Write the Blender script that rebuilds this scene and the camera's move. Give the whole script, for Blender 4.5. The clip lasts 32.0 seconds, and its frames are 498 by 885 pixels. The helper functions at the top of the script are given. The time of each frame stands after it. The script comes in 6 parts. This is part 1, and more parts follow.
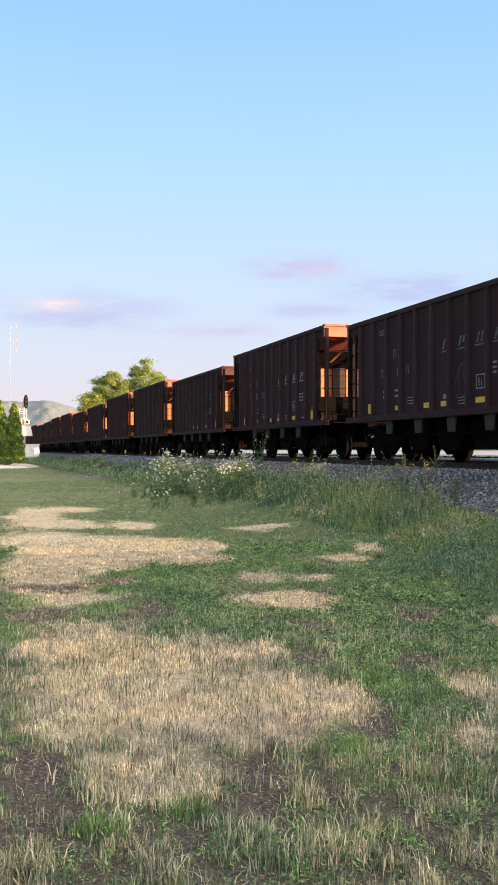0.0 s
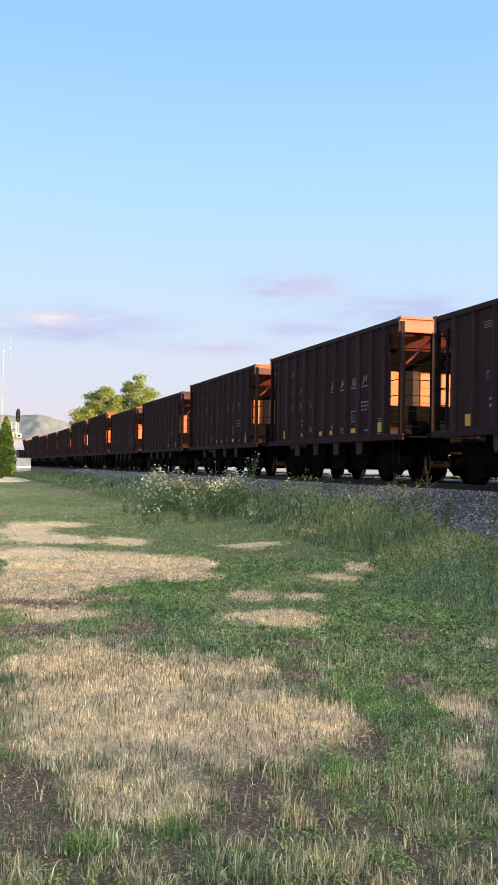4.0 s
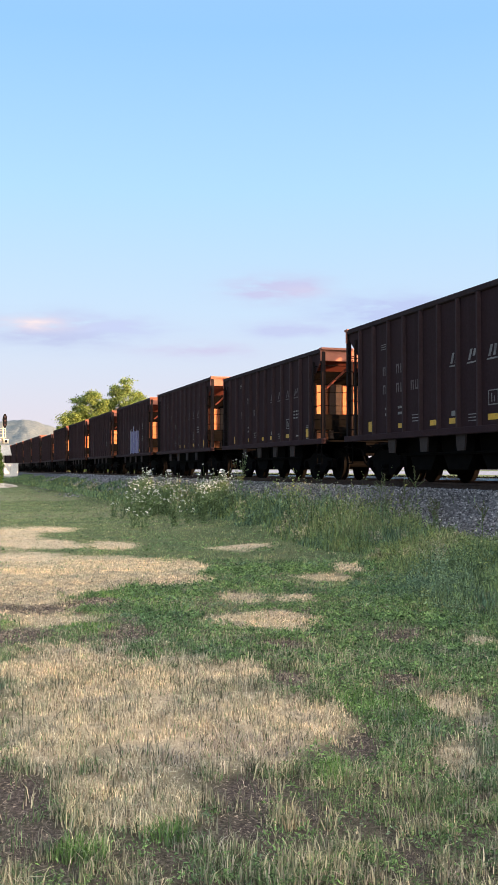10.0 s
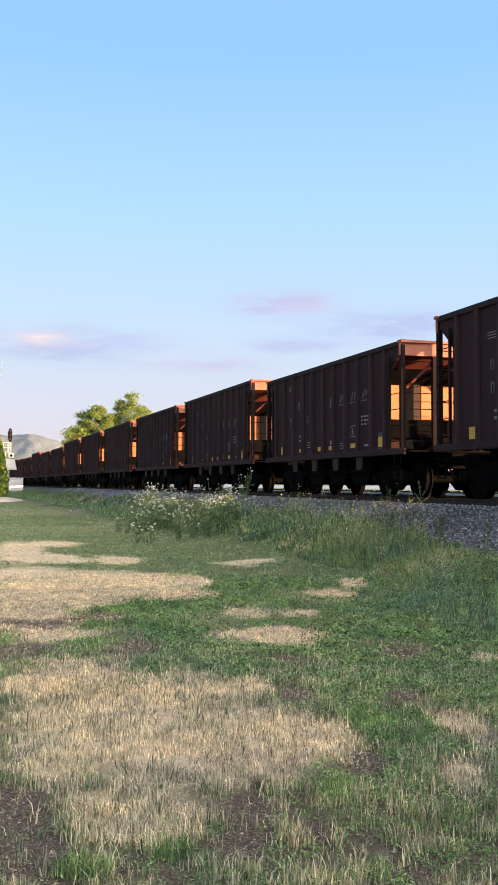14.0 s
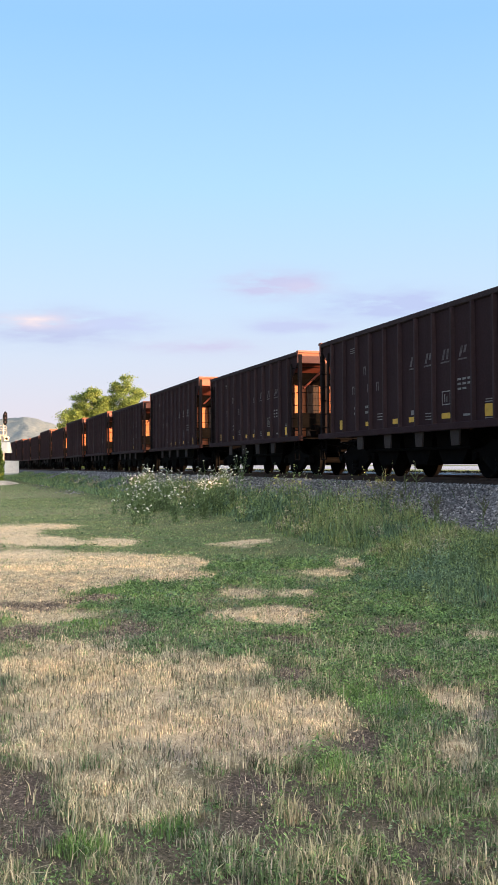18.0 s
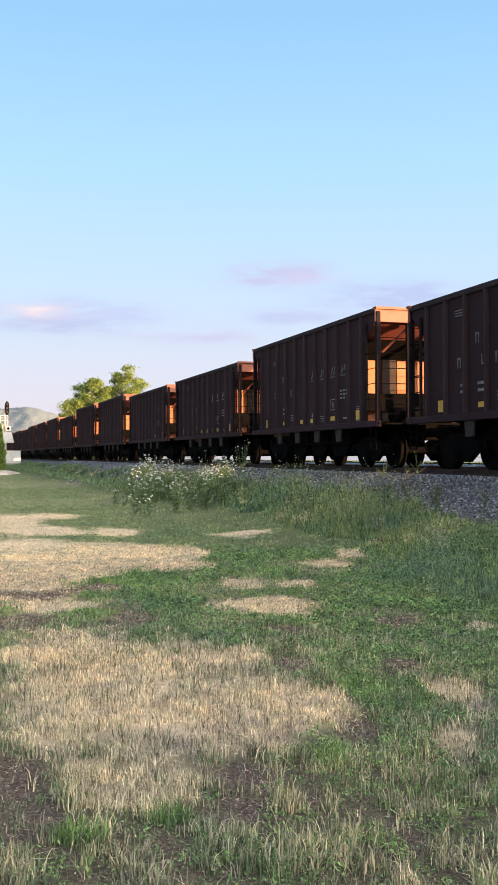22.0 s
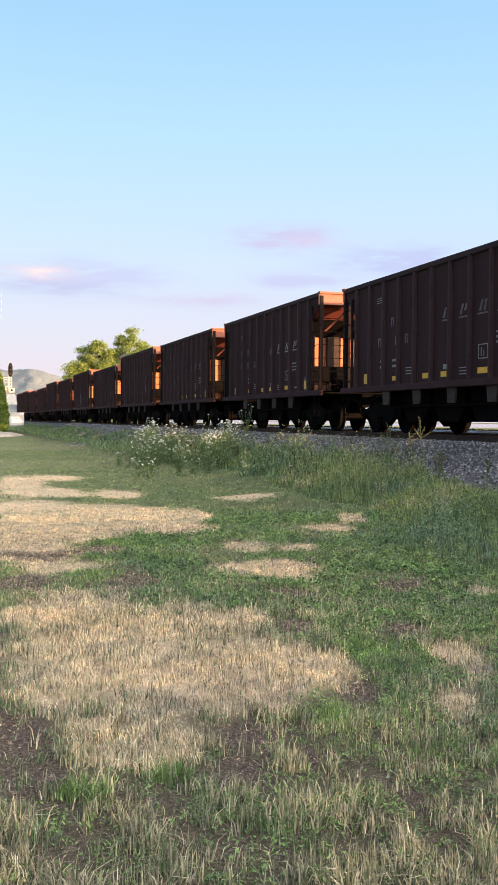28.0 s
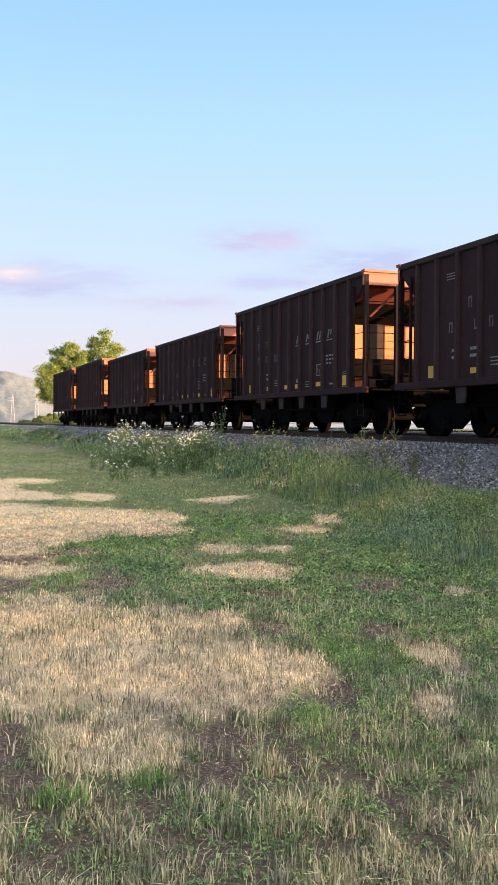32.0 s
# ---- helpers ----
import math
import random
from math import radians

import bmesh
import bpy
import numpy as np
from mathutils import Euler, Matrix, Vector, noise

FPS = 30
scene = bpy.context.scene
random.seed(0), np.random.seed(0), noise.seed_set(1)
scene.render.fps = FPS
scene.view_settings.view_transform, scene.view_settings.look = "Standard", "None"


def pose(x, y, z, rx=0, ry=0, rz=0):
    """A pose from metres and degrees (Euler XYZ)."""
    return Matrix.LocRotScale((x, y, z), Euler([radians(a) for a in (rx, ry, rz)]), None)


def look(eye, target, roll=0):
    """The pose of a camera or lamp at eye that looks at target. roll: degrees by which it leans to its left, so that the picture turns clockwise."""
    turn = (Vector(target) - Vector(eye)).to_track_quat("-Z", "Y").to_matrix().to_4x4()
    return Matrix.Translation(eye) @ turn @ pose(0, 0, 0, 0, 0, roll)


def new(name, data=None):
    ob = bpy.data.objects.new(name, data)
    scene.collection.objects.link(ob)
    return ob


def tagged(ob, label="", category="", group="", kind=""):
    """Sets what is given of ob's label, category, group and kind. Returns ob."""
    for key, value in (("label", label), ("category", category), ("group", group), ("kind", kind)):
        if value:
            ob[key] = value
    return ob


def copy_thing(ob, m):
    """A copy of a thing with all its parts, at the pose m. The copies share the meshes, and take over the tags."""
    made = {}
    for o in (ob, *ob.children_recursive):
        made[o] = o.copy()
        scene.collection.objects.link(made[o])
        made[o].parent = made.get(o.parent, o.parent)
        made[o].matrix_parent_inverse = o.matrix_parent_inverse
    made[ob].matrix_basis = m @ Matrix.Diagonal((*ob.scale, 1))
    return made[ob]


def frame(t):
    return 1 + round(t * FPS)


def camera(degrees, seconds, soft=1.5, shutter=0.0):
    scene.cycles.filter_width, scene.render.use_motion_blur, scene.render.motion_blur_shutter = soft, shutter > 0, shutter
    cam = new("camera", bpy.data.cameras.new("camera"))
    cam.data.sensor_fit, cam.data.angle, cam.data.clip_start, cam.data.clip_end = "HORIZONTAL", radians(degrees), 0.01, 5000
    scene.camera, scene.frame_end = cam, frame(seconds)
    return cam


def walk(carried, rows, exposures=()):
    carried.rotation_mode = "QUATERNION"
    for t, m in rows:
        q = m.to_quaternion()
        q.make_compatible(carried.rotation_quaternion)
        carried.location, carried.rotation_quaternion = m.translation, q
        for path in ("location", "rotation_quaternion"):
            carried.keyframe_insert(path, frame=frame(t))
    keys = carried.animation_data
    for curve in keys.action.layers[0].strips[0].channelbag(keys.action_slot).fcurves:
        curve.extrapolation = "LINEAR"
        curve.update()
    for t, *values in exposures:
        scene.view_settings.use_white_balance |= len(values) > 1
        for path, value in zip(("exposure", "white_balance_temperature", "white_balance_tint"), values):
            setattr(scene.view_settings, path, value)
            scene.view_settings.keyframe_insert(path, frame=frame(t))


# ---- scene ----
# the phone's own exposure and white balance: seconds, stops, kelvin, tint
EXPOSURES = ((0.0, 2.04, 6670, 11), (6.0, 2.0, 6590, 10), (14.0, 2.0, 6570, 10), (20.0, 2.03, 6590, 10), (24.0, 2.07, 6640, 11), (28.0, 2.10, 6810, 13), (32.0, 2.08, 6790, 13))
SUN_POWER = 5.0
cam = camera(29.09, 32.0, soft=1.1)

# seconds, the place of the hand-held camera, and its turn in degrees (Euler XYZ)
PATH = [
    (0, -0.000, -0.000, 1.500, 90.438, -0.000, -16.575),
    (0.5, 0.004, 0.006, 1.500, 90.446, -0.105, -16.569),
    (1, 0.008, 0.013, 1.500, 90.424, -0.226, -16.584),
    (1.5, 0.009, 0.013, 1.501, 90.448, -0.347, -16.607),
    (2, 0.006, 0.009, 1.503, 90.568, -0.480, -16.676),
    (2.5, 0.000, 0.006, 1.503, 90.833, -0.631, -16.758),
    (3, -0.006, 0.000, 1.503, 91.079, -0.758, -16.870),
    (3.5, -0.013, -0.009, 1.504, 91.300, -0.853, -16.959),
    (5.5, -0.015, -0.009, 1.502, 91.750, -0.957, -17.412),
    (6, -0.012, -0.005, 1.502, 91.702, -0.804, -17.489),
    (6.5, -0.005, 0.001, 1.501, 91.542, -0.650, -17.473),
    (7, 0.002, 0.010, 1.499, 91.367, -0.529, -17.424),
    (7.5, 0.005, 0.015, 1.498, 91.248, -0.423, -17.411),
    (8, 0.003, 0.009, 1.500, 91.234, -0.299, -17.451),
    (8.5, -0.001, 0.000, 1.501, 91.326, -0.169, -17.527),
    (9, -0.006, -0.006, 1.501, 91.460, -0.079, -17.620),
    (9.5, -0.007, -0.008, 1.501, 91.552, -0.045, -17.712),
    (10, -0.005, -0.004, 1.501, 91.610, -0.045, -17.769),
    (10.5, -0.003, 0.001, 1.501, 91.666, -0.085, -17.769),
    (11, -0.003, 0.001, 1.501, 91.738, -0.161, -17.721),
    (11.5, -0.003, -0.000, 1.501, 91.840, -0.219, -17.633),
    (12, -0.003, -0.000, 1.501, 91.942, -0.245, -17.563),
    (12.5, -0.003, 0.002, 1.501, 92.063, -0.278, -17.526),
    (13, -0.006, 0.002, 1.502, 92.214, -0.303, -17.480),
    (13.5, -0.010, -0.003, 1.504, 92.350, -0.279, -17.476),
    (14, -0.014, -0.009, 1.503, 92.502, -0.227, -17.485),
    (14.5, -0.014, -0.015, 1.502, 92.584, -0.149, -17.522),
    (16.5, -0.008, -0.002, 1.497, 91.917, 0.210, -17.539),
    (17, -0.004, -0.002, 1.497, 91.671, 0.315, -17.542),
    (17.5, -0.002, 0.000, 1.497, 91.490, 0.322, -17.641),
    (18, 0.000, 0.003, 1.496, 91.378, 0.278, -17.729),
    (18.5, 0.002, 0.004, 1.495, 91.287, 0.203, -17.804),
    (19, 0.003, 0.006, 1.494, 91.213, 0.069, -17.833),
    (19.5, 0.002, 0.006, 1.493, 91.127, -0.046, -17.806),
    (20, 0.001, 0.006, 1.492, 91.010, -0.107, -17.753),
    (20.5, -0.000, 0.004, 1.492, 90.948, -0.144, -17.686),
    (21, 0.000, 0.002, 1.492, 90.880, -0.108, -17.634),
    (21.5, 0.002, -0.001, 1.492, 90.865, -0.009, -17.618),
    (22, 0.002, -0.007, 1.493, 90.832, 0.039, -17.637),
    (22.5, -0.001, -0.013, 1.492, 90.764, -0.020, -17.656),
    (23, -0.004, -0.013, 1.490, 90.584, -0.124, -17.673),
    (23.5, -0.004, -0.008, 1.488, 90.317, -0.217, -17.635),
    (24, -0.001, -0.002, 1.486, 90.007, -0.277, -17.558),
    (24.5, 0.001, 0.003, 1.485, 89.688, -0.294, -17.485),
    (25, 0.002, 0.008, 1.485, 89.351, -0.274, -17.407),
    (25.5, 0.005, 0.011, 1.485, 89.003, -0.223, -17.344),
    (27.5, 0.008, 0.022, 1.487, 88.455, -0.451, -17.386),
    (28, 0.005, 0.017, 1.484, 88.693, -0.515, -17.442),
    (28.5, -0.001, 0.010, 1.483, 88.959, -0.587, -17.454),
    (29, -0.007, 0.003, 1.482, 89.189, -0.685, -17.486),
    (29.5, -0.011, -0.001, 1.482, 89.442, -0.787, -17.609),
    (30, -0.010, -0.002, 1.483, 89.652, -0.865, -17.751),
    (30.5, -0.007, -0.001, 1.485, 89.714, -0.913, -17.937),
    (31, 0.000, 0.005, 1.484, 89.597, -0.867, -18.099),
    (31.5, 0.003, 0.020, 1.483, 89.271, -0.658, -18.378),
    (32, -0.008, 0.040, 1.486, 88.808, -0.351, -19.017),
]


walk(cam, [(t, pose(*p)) for t, *p in PATH], exposures=EXPOSURES)

# ---- world and sun ----
SUN_ELEVATION, SUN_AZIMUTH = 3.0, 128.0   # azimuth clockwise from the line of the track (+y)


def make_world():
    w = bpy.data.worlds.new("evening_sky")
    scene.world = w
    w.use_nodes = True
    nt = w.node_tree
    nt.nodes.clear()
    N = nt.nodes.new
    L = nt.links.new
    out = N("ShaderNodeOutputWorld")
    sky = N("ShaderNodeTexSky")
    sky.sky_type = 'NISHITA'
    sky.sun_disc = False
    sky.sun_elevation = radians(SUN_ELEVATION)
    sky.sun_rotation = radians(SUN_AZIMUTH)
    sky.air_density, sky.dust_density, sky.ozone_density = 1.0, 0.6, 1.5
    bg1 = N("ShaderNodeBackground")
    bg1.inputs["Strength"].default_value = SKY_NISHITA
    L(sky.outputs[0], bg1.inputs["Color"])
    tc = N("ShaderNodeTexCoord")
    sep = N("ShaderNodeSeparateXYZ")
    L(tc.outputs["Generated"], sep.inputs[0])
    ramp = N("ShaderNodeValToRGB")
    e = ramp.color_ramp.elements
    stops = SKY_STOPS
    e[0].position, e[0].color = stops[0][0], (*stops[0][1], 1)
    e[1].position, e[1].color = stops[-1][0], (*stops[-1][1], 1)
    for p, c in stops[1:-1]:
        k = e.new(p)
        k.color = (*c, 1)
    L(sep.outputs["Z"], ramp.inputs[0])

    def math_node(op, a, b=None, c=None):
        m = N("ShaderNodeMath")
        m.operation = op
        for i, v in enumerate((a, b, c)):
            if v is None:
                continue
            if isinstance(v, (int, float)):
                m.inputs[i].default_value = v
            else:
                L(v, m.inputs[i])
        return m.outputs[0]

    # azimuth and elevation of the direction, for the thin evening clouds
    az = math_node('ARCTAN2', sep.outputs["X"], sep.outputs["Y"])
    el = sep.outputs["Z"]
    comb = N("ShaderNodeCombineXYZ")
    L(math_node('MULTIPLY', az, 9.0), comb.inputs[0])
    L(math_node('MULTIPLY', el, 40.0), comb.inputs[1])
    noi = N("ShaderNodeTexNoise")
    noi.inputs["Scale"].default_value = 2.2
    noi.inputs["Detail"].default_value = 6.0
    noi.inputs["Roughness"].default_value = 0.55
    L(comb.outputs[0], noi.inputs["Vector"])
    lump = math_node('MULTIPLY_ADD', noi.outputs[0], 3.2, -0.85)
    color = ramp.outputs[0]
    for a0, e0, wa, we, amount, tint in CLOUDS:
        da = math_node('DIVIDE', math_node('SUBTRACT', az, radians(a0)), radians(wa))
        de = math_node('DIVIDE', math_node('SUBTRACT', el, math.sin(radians(e0))), radians(we))
        r2 = math_node('ADD', math_node('MULTIPLY', da, da), math_node('MULTIPLY', de, de))
        mask = math_node('MULTIPLY', math_node('EXPONENT', math_node('MULTIPLY', r2, -1.2)), amount)
        mk = N("ShaderNodeMath")
        mk.operation, mk.use_clamp = 'MULTIPLY', True
        L(mask, mk.inputs[0])
        L(lump, mk.inputs[1])
        mix = N("ShaderNodeMix")
        mix.data_type = 'RGBA'
        L(mk.outputs[0], mix.inputs["Factor"])
        L(color, mix.inputs[6])
        mix.inputs[7].default_value = (*tint, 1)
        color = mix.outputs[2]
    bg2 = N("ShaderNodeBackground")
    bg2.inputs["Strength"].default_value = SKY_GRADIENT
    L(color, bg2.inputs["Color"])
    # the bright, warm half of the sky round the low sun
    dot = N("ShaderNodeVectorMath")
    dot.operation = 'DOT_PRODUCT'
    L(tc.outputs["Generated"], dot.inputs[0])
    a, e = radians(SUN_AZIMUTH), radians(SUN_ELEVATION)
    dot.inputs[1].default_value = (math.sin(a) * math.cos(e), math.cos(a) * math.cos(e), math.sin(e))
    near = math_node('POWER', math_node('MAXIMUM', dot.outputs["Value"], 0.0), 1.2)
    bg3 = N("ShaderNodeBackground")
    bg3.inputs["Color"].default_value = (1.0, 0.86, 0.70, 1)
    L(math_node('MULTIPLY', near, SKY_GLOW), bg3.inputs["Strength"])
    add0 = N("ShaderNodeAddShader")
    L(bg2.outputs[0], add0.inputs[0])
    L(bg3.outputs[0], add0.inputs[1])
    add = N("ShaderNodeAddShader")
    L(bg1.outputs[0], add.inputs[0])
    L(add0.outputs[0], add.inputs[1])
    L(add.outputs[0], out.inputs["Surface"])


SKY_NISHITA, SKY_GRADIENT, SKY_GLOW = 0.01, 0.25, 1.7
SKY_STOPS = ((0.0, (0.74, 0.68, 0.78)), (0.06, (0.70, 0.70, 0.85)), (0.16, (0.58, 0.74, 0.95)),
             (0.28, (0.44, 0.72, 0.98)), (0.42, (0.31, 0.60, 0.98)), (0.75, (0.36, 0.55, 0.86)), (1.0, (0.42, 0.56, 0.82)))
# azimuth, elevation, half width, half height in degrees, amount, colour
CLOUDS = (
    (6.4, 8.1, 4.2, 0.95, 1.5, (0.50, 0.55, 0.82)),
    (9.5, 8.4, 3.6, 0.7, 1.0, (0.55, 0.62, 0.90)),
    (5.2, 8.45, 2.0, 0.42, 0.8, (1.0, 0.82, 0.82)),
    (19.4, 10.7, 3.0, 0.75, 1.6, (0.56, 0.58, 0.84)),
    (20.8, 10.5, 1.8, 0.4, 0.16, (0.92, 0.74, 0.80)),
    (26.0, 9.4, 4.2, 0.85, 1.5, (0.50, 0.58, 0.88)),
    (20.3, 8.3, 2.8, 0.5, 1.3, (0.54, 0.60, 0.88)),
    (15.0, 7.1, 4.0, 0.5, 1.0, (0.60, 0.60, 0.84)),
)
make_world()

sun = new("sun", bpy.data.lights.new("sun", 'SUN'))
sun.data.energy = SUN_POWER
sun.data.angle = radians(0.6)
sun.data.color = (1.0, 0.58, 0.30)
_a, _e = radians(SUN_AZIMUTH), radians(SUN_ELEVATION)
sun.matrix_world = look((math.sin(_a) * math.cos(_e) * 50, math.cos(_a) * math.cos(_e) * 50, math.sin(_e) * 50), (0, 0, 0))

# ---- materials ----


def material(name, rough=0.7, metal=0.0, spec=0.4):
    m = bpy.data.materials.new(name)
    m.use_nodes = True
    b = m.node_tree.nodes["Principled BSDF"]
    b.inputs["Roughness"].default_value = rough
    b.inputs["Metallic"].default_value = metal
    b.inputs["Specular IOR Level"].default_value = spec
    return m, m.node_tree, b


def noise_node(nt, scale, detail=4.0, rough=0.6, coord="Object", stretch=None):
    tc = nt.nodes.new("ShaderNodeTexCoord")
    n = nt.nodes.new("ShaderNodeTexNoise")
    n.inputs["Scale"].default_value = scale
    n.inputs["Detail"].default_value = detail
    n.inputs["Roughness"].default_value = rough
    src = tc.outputs[coord]
    if stretch:
        mp = nt.nodes.new("ShaderNodeMapping")
        mp.inputs["Scale"].default_value = stretch
        nt.links.new(src, mp.inputs[0])
        src = mp.outputs[0]
    nt.links.new(src, n.inputs["Vector"])
    return n.outputs[0]


def ramp_node(nt, fac, stops):
    r = nt.nodes.new("ShaderNodeValToRGB")
    e = r.color_ramp.elements
    e[0].position, e[0].color = stops[0][0], (*stops[0][1], 1)
    e[1].position, e[1].color = stops[-1][0], (*stops[-1][1], 1)
    for p, c in stops[1:-1]:
        e.new(p).color = (*c, 1)
    nt.links.new(fac, r.inputs[0])
    return r.outputs[0]


def mix_node(nt, fac, a, b, mode='MIX'):
    m = nt.nodes.new("ShaderNodeMix")
    m.data_type, m.blend_type = 'RGBA', mode
    for sock, v in ((m.inputs["Factor"], fac), (m.inputs[6], a), (m.inputs[7], b)):
        if isinstance(v, (int, float)):
            sock.default_value = v
        elif isinstance(v, tuple):
            sock.default_value = (*v, 1)
        else:
            nt.links.new(v, sock)
    return m.outputs[2]


def bump_node(nt, b, height, strength=0.3, dist=0.02):
    k = nt.nodes.new("ShaderNodeBump")
    k.inputs["Strength"].default_value = strength
    k.inputs["Distance"].default_value = dist
    nt.links.new(height, k.inputs["Height"])
    nt.links.new(k.outputs[0], b.inputs["Normal"])


def worn(name, base, dirt, rough=0.7, metal=0.0, scale=3.0, stretch=None, vary=0.25, bump=0.15, spec=0.4):
    """Paint or metal with stains at two scales, and a little change from piece to piece."""
    m, nt, b = material(name, rough, metal, spec)
    big = noise_node(nt, scale, 5, 0.65, stretch=stretch)
    fine = noise_node(nt, scale * 14, 3, 0.6)
    c1 = ramp_node(nt, big, ((0.35, base), (0.72, dirt)))
    c2 = ramp_node(nt, fine, ((0.3, (1 - vary,) * 3), (0.7, (1 + vary,) * 3)))
    col = mix_node(nt, 1.0, c1, c2, 'MULTIPLY')
    oi = nt.nodes.new("ShaderNodeObjectInfo")
    c3 = ramp_node(nt, oi.outputs["Random"], ((0.0, (0.88, 0.88, 0.88)), (1.0, (1.12, 1.1, 1.08))))
    col = mix_node(nt, 1.0, col, c3, 'MULTIPLY')
    nt.links.new(col, b.inputs["Base Color"])
    bump_node(nt, b, fine, bump, 0.01)
    return m


def blade_material(name, dark, light, rough=0.6, trans=0.25, spec=0.25):
    """Leaves and blades: each island has a tone of its own."""
    m, nt, b = material(name, rough, 0, spec)
    g = nt.nodes.new("ShaderNodeNewGeometry")
    col = ramp_node(nt, g.outputs["Random Per Island"], ((0.0, dark), (1.0, light)))
    big = noise_node(nt, 0.8, 3)
    tone = ramp_node(nt, big, ((0.3, (0.72, 0.80, 0.86)), (0.7, (1.25, 1.16, 1.06))))
    col = mix_node(nt, 1.0, col, tone, 'MULTIPLY')
    clumps = noise_node(nt, 6.0, 3, 0.6)
    tone = ramp_node(nt, clumps, ((0.32, (0.55, 0.58, 0.62)), (0.68, (1.38, 1.36, 1.25))))
    col = mix_node(nt, 1.0, col, tone, 'MULTIPLY')
    nt.links.new(col, b.inputs["Base Color"])
    if trans:
        t = nt.nodes.new("ShaderNodeBsdfTranslucent")
        nt.links.new(col, t.inputs["Color"])
        mx = nt.nodes.new("ShaderNodeMixShader")
        mx.inputs[0].default_value = trans
        nt.links.new(b.outputs[0], mx.inputs[1])
        nt.links.new(t.outputs[0], mx.inputs[2])
        nt.links.new(mx.outputs[0], nt.nodes["Material Output"].inputs["Surface"])
    return m


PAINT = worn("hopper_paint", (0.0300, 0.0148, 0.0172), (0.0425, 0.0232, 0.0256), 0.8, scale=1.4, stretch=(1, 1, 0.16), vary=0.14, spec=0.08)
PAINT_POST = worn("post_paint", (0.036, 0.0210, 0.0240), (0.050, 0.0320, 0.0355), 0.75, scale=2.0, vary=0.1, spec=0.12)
# the ends' sunlit brightness is put into these two orange paints
LIT_END = worn("lit_end_paint", (0.46, 0.150, 0.058), (0.36, 0.112, 0.046), 0.7, scale=1.6, stretch=(1, 1, 0.3), vary=0.08)
LIT_PLATE = worn("lit_plate_paint", (0.30, 0.105, 0.066), (0.23, 0.078, 0.050), 0.7, scale=1.6, vary=0.1)
# end posts, stiles and ribs, darker than the side posts
POST_DARK = worn("dark_post_paint", (0.0125, 0.0085, 0.0090), (0.019, 0.0130, 0.0135), 0.8, scale=2.0, vary=0.1, spec=0.06)
CHANNEL = worn("channel_paint", (0.045, 0.032, 0.027), (0.036, 0.025, 0.022), 0.75, scale=1.6, vary=0.1, spec=0.1)
PAINT_RED = worn("oxide_paint", (0.090, 0.024, 0.017), (0.066, 0.019, 0.014), 0.75, scale=1.6, vary=0.1, spec=0.1)
CHORD = worn("chord_steel", (0.034, 0.0225, 0.0250), (0.049, 0.0345, 0.0370), 0.8, scale=2.5, spec=0.06)
CHUTE = worn("chute_steel", (0.038, 0.029, 0.028), (0.060, 0.047, 0.045), 0.8, scale=4, spec=0.08)
# steel whose near-black colour holds the shade beneath the cars
UNDER_SHADE = worn("underframe_steel_shade", (0.0026, 0.0024, 0.0026), (0.006, 0.0052, 0.005), 0.9, scale=3, spec=0.03)
# wheel steel blackened in place of the shade low under the train
WHEEL_SHADE = worn("wheel_steel_shade", (0.003, 0.0028, 0.0028), (0.0055, 0.0045, 0.004), 0.9, 0.0, scale=5, spec=0.03)
TREAD = worn("polished_steel", (0.86, 0.86, 0.86), (0.78, 0.77, 0.76), 0.18, 1.0, scale=6, bump=0.02, vary=0.05)
# tread colour darkened the same way, so sunlight hardly shows on it
TREAD_SHADE = worn("wheel_tread_shade", (0.006, 0.0055, 0.005), (0.004, 0.0035, 0.0033), 0.75, 0.0, scale=6, bump=0.03, spec=0.03)
YELLOW = worn("reflector_yellow", (0.66, 0.36, 0.02), (0.40, 0.22, 0.02), 0.5, scale=5, vary=0.1)
WHITE_MARK = worn("stencil_white", (0.25, 0.23, 0.23), (0.12, 0.105, 0.105), 0.8, scale=9, spec=0.1)
FADED_MARK = worn("faded_stencil", (0.150, 0.124, 0.128), (0.052, 0.036, 0.038), 0.8, scale=11, spec=0.1)
FAINT_SPRAY = worn("faint_spray_paint", (0.066, 0.055, 0.072), (0.040, 0.028, 0.034), 0.85, scale=6, spec=0.08)
SPRAY_DARK = worn("spray_paint_dark", (0.15, 0.15, 0.29), (0.24, 0.22, 0.36), 0.6, scale=5)
SPRAY = worn("spray_paint", (0.46, 0.43, 0.42), (0.28, 0.26, 0.30), 0.6, scale=3)
SPRAY_GREY = worn("grey_spray_paint", (0.085, 0.072, 0.080), (0.048, 0.034, 0.038), 0.85, scale=6, spec=0.08)

# ---- mesh helpers ----


def mesh_object(name, verts, faces, mat=None, parent=None, smooth=False):
    me = bpy.data.meshes.new(name)
    me.from_pydata(verts, [], faces)
    me.update()
    if smooth:
        me.shade_smooth()
    if mat:
        me.materials.append(mat)
    ob = new(name, me)
    if parent:
        ob.parent = parent
    return ob


def part(name, bm, mat, parent, label="", loc=(0, 0, 0)):
    """One bmesh as one mesh under a thing or a part."""
    me = bpy.data.meshes.new(name)
    bmesh.ops.recalc_face_normals(bm, faces=bm.faces)
    bm.to_mesh(me)
    bm.free()
    me.materials.append(mat)
    ob = new(name, me)
    ob.parent = parent
    ob.location = loc
    if label:
        ob["label"] = label
    return ob


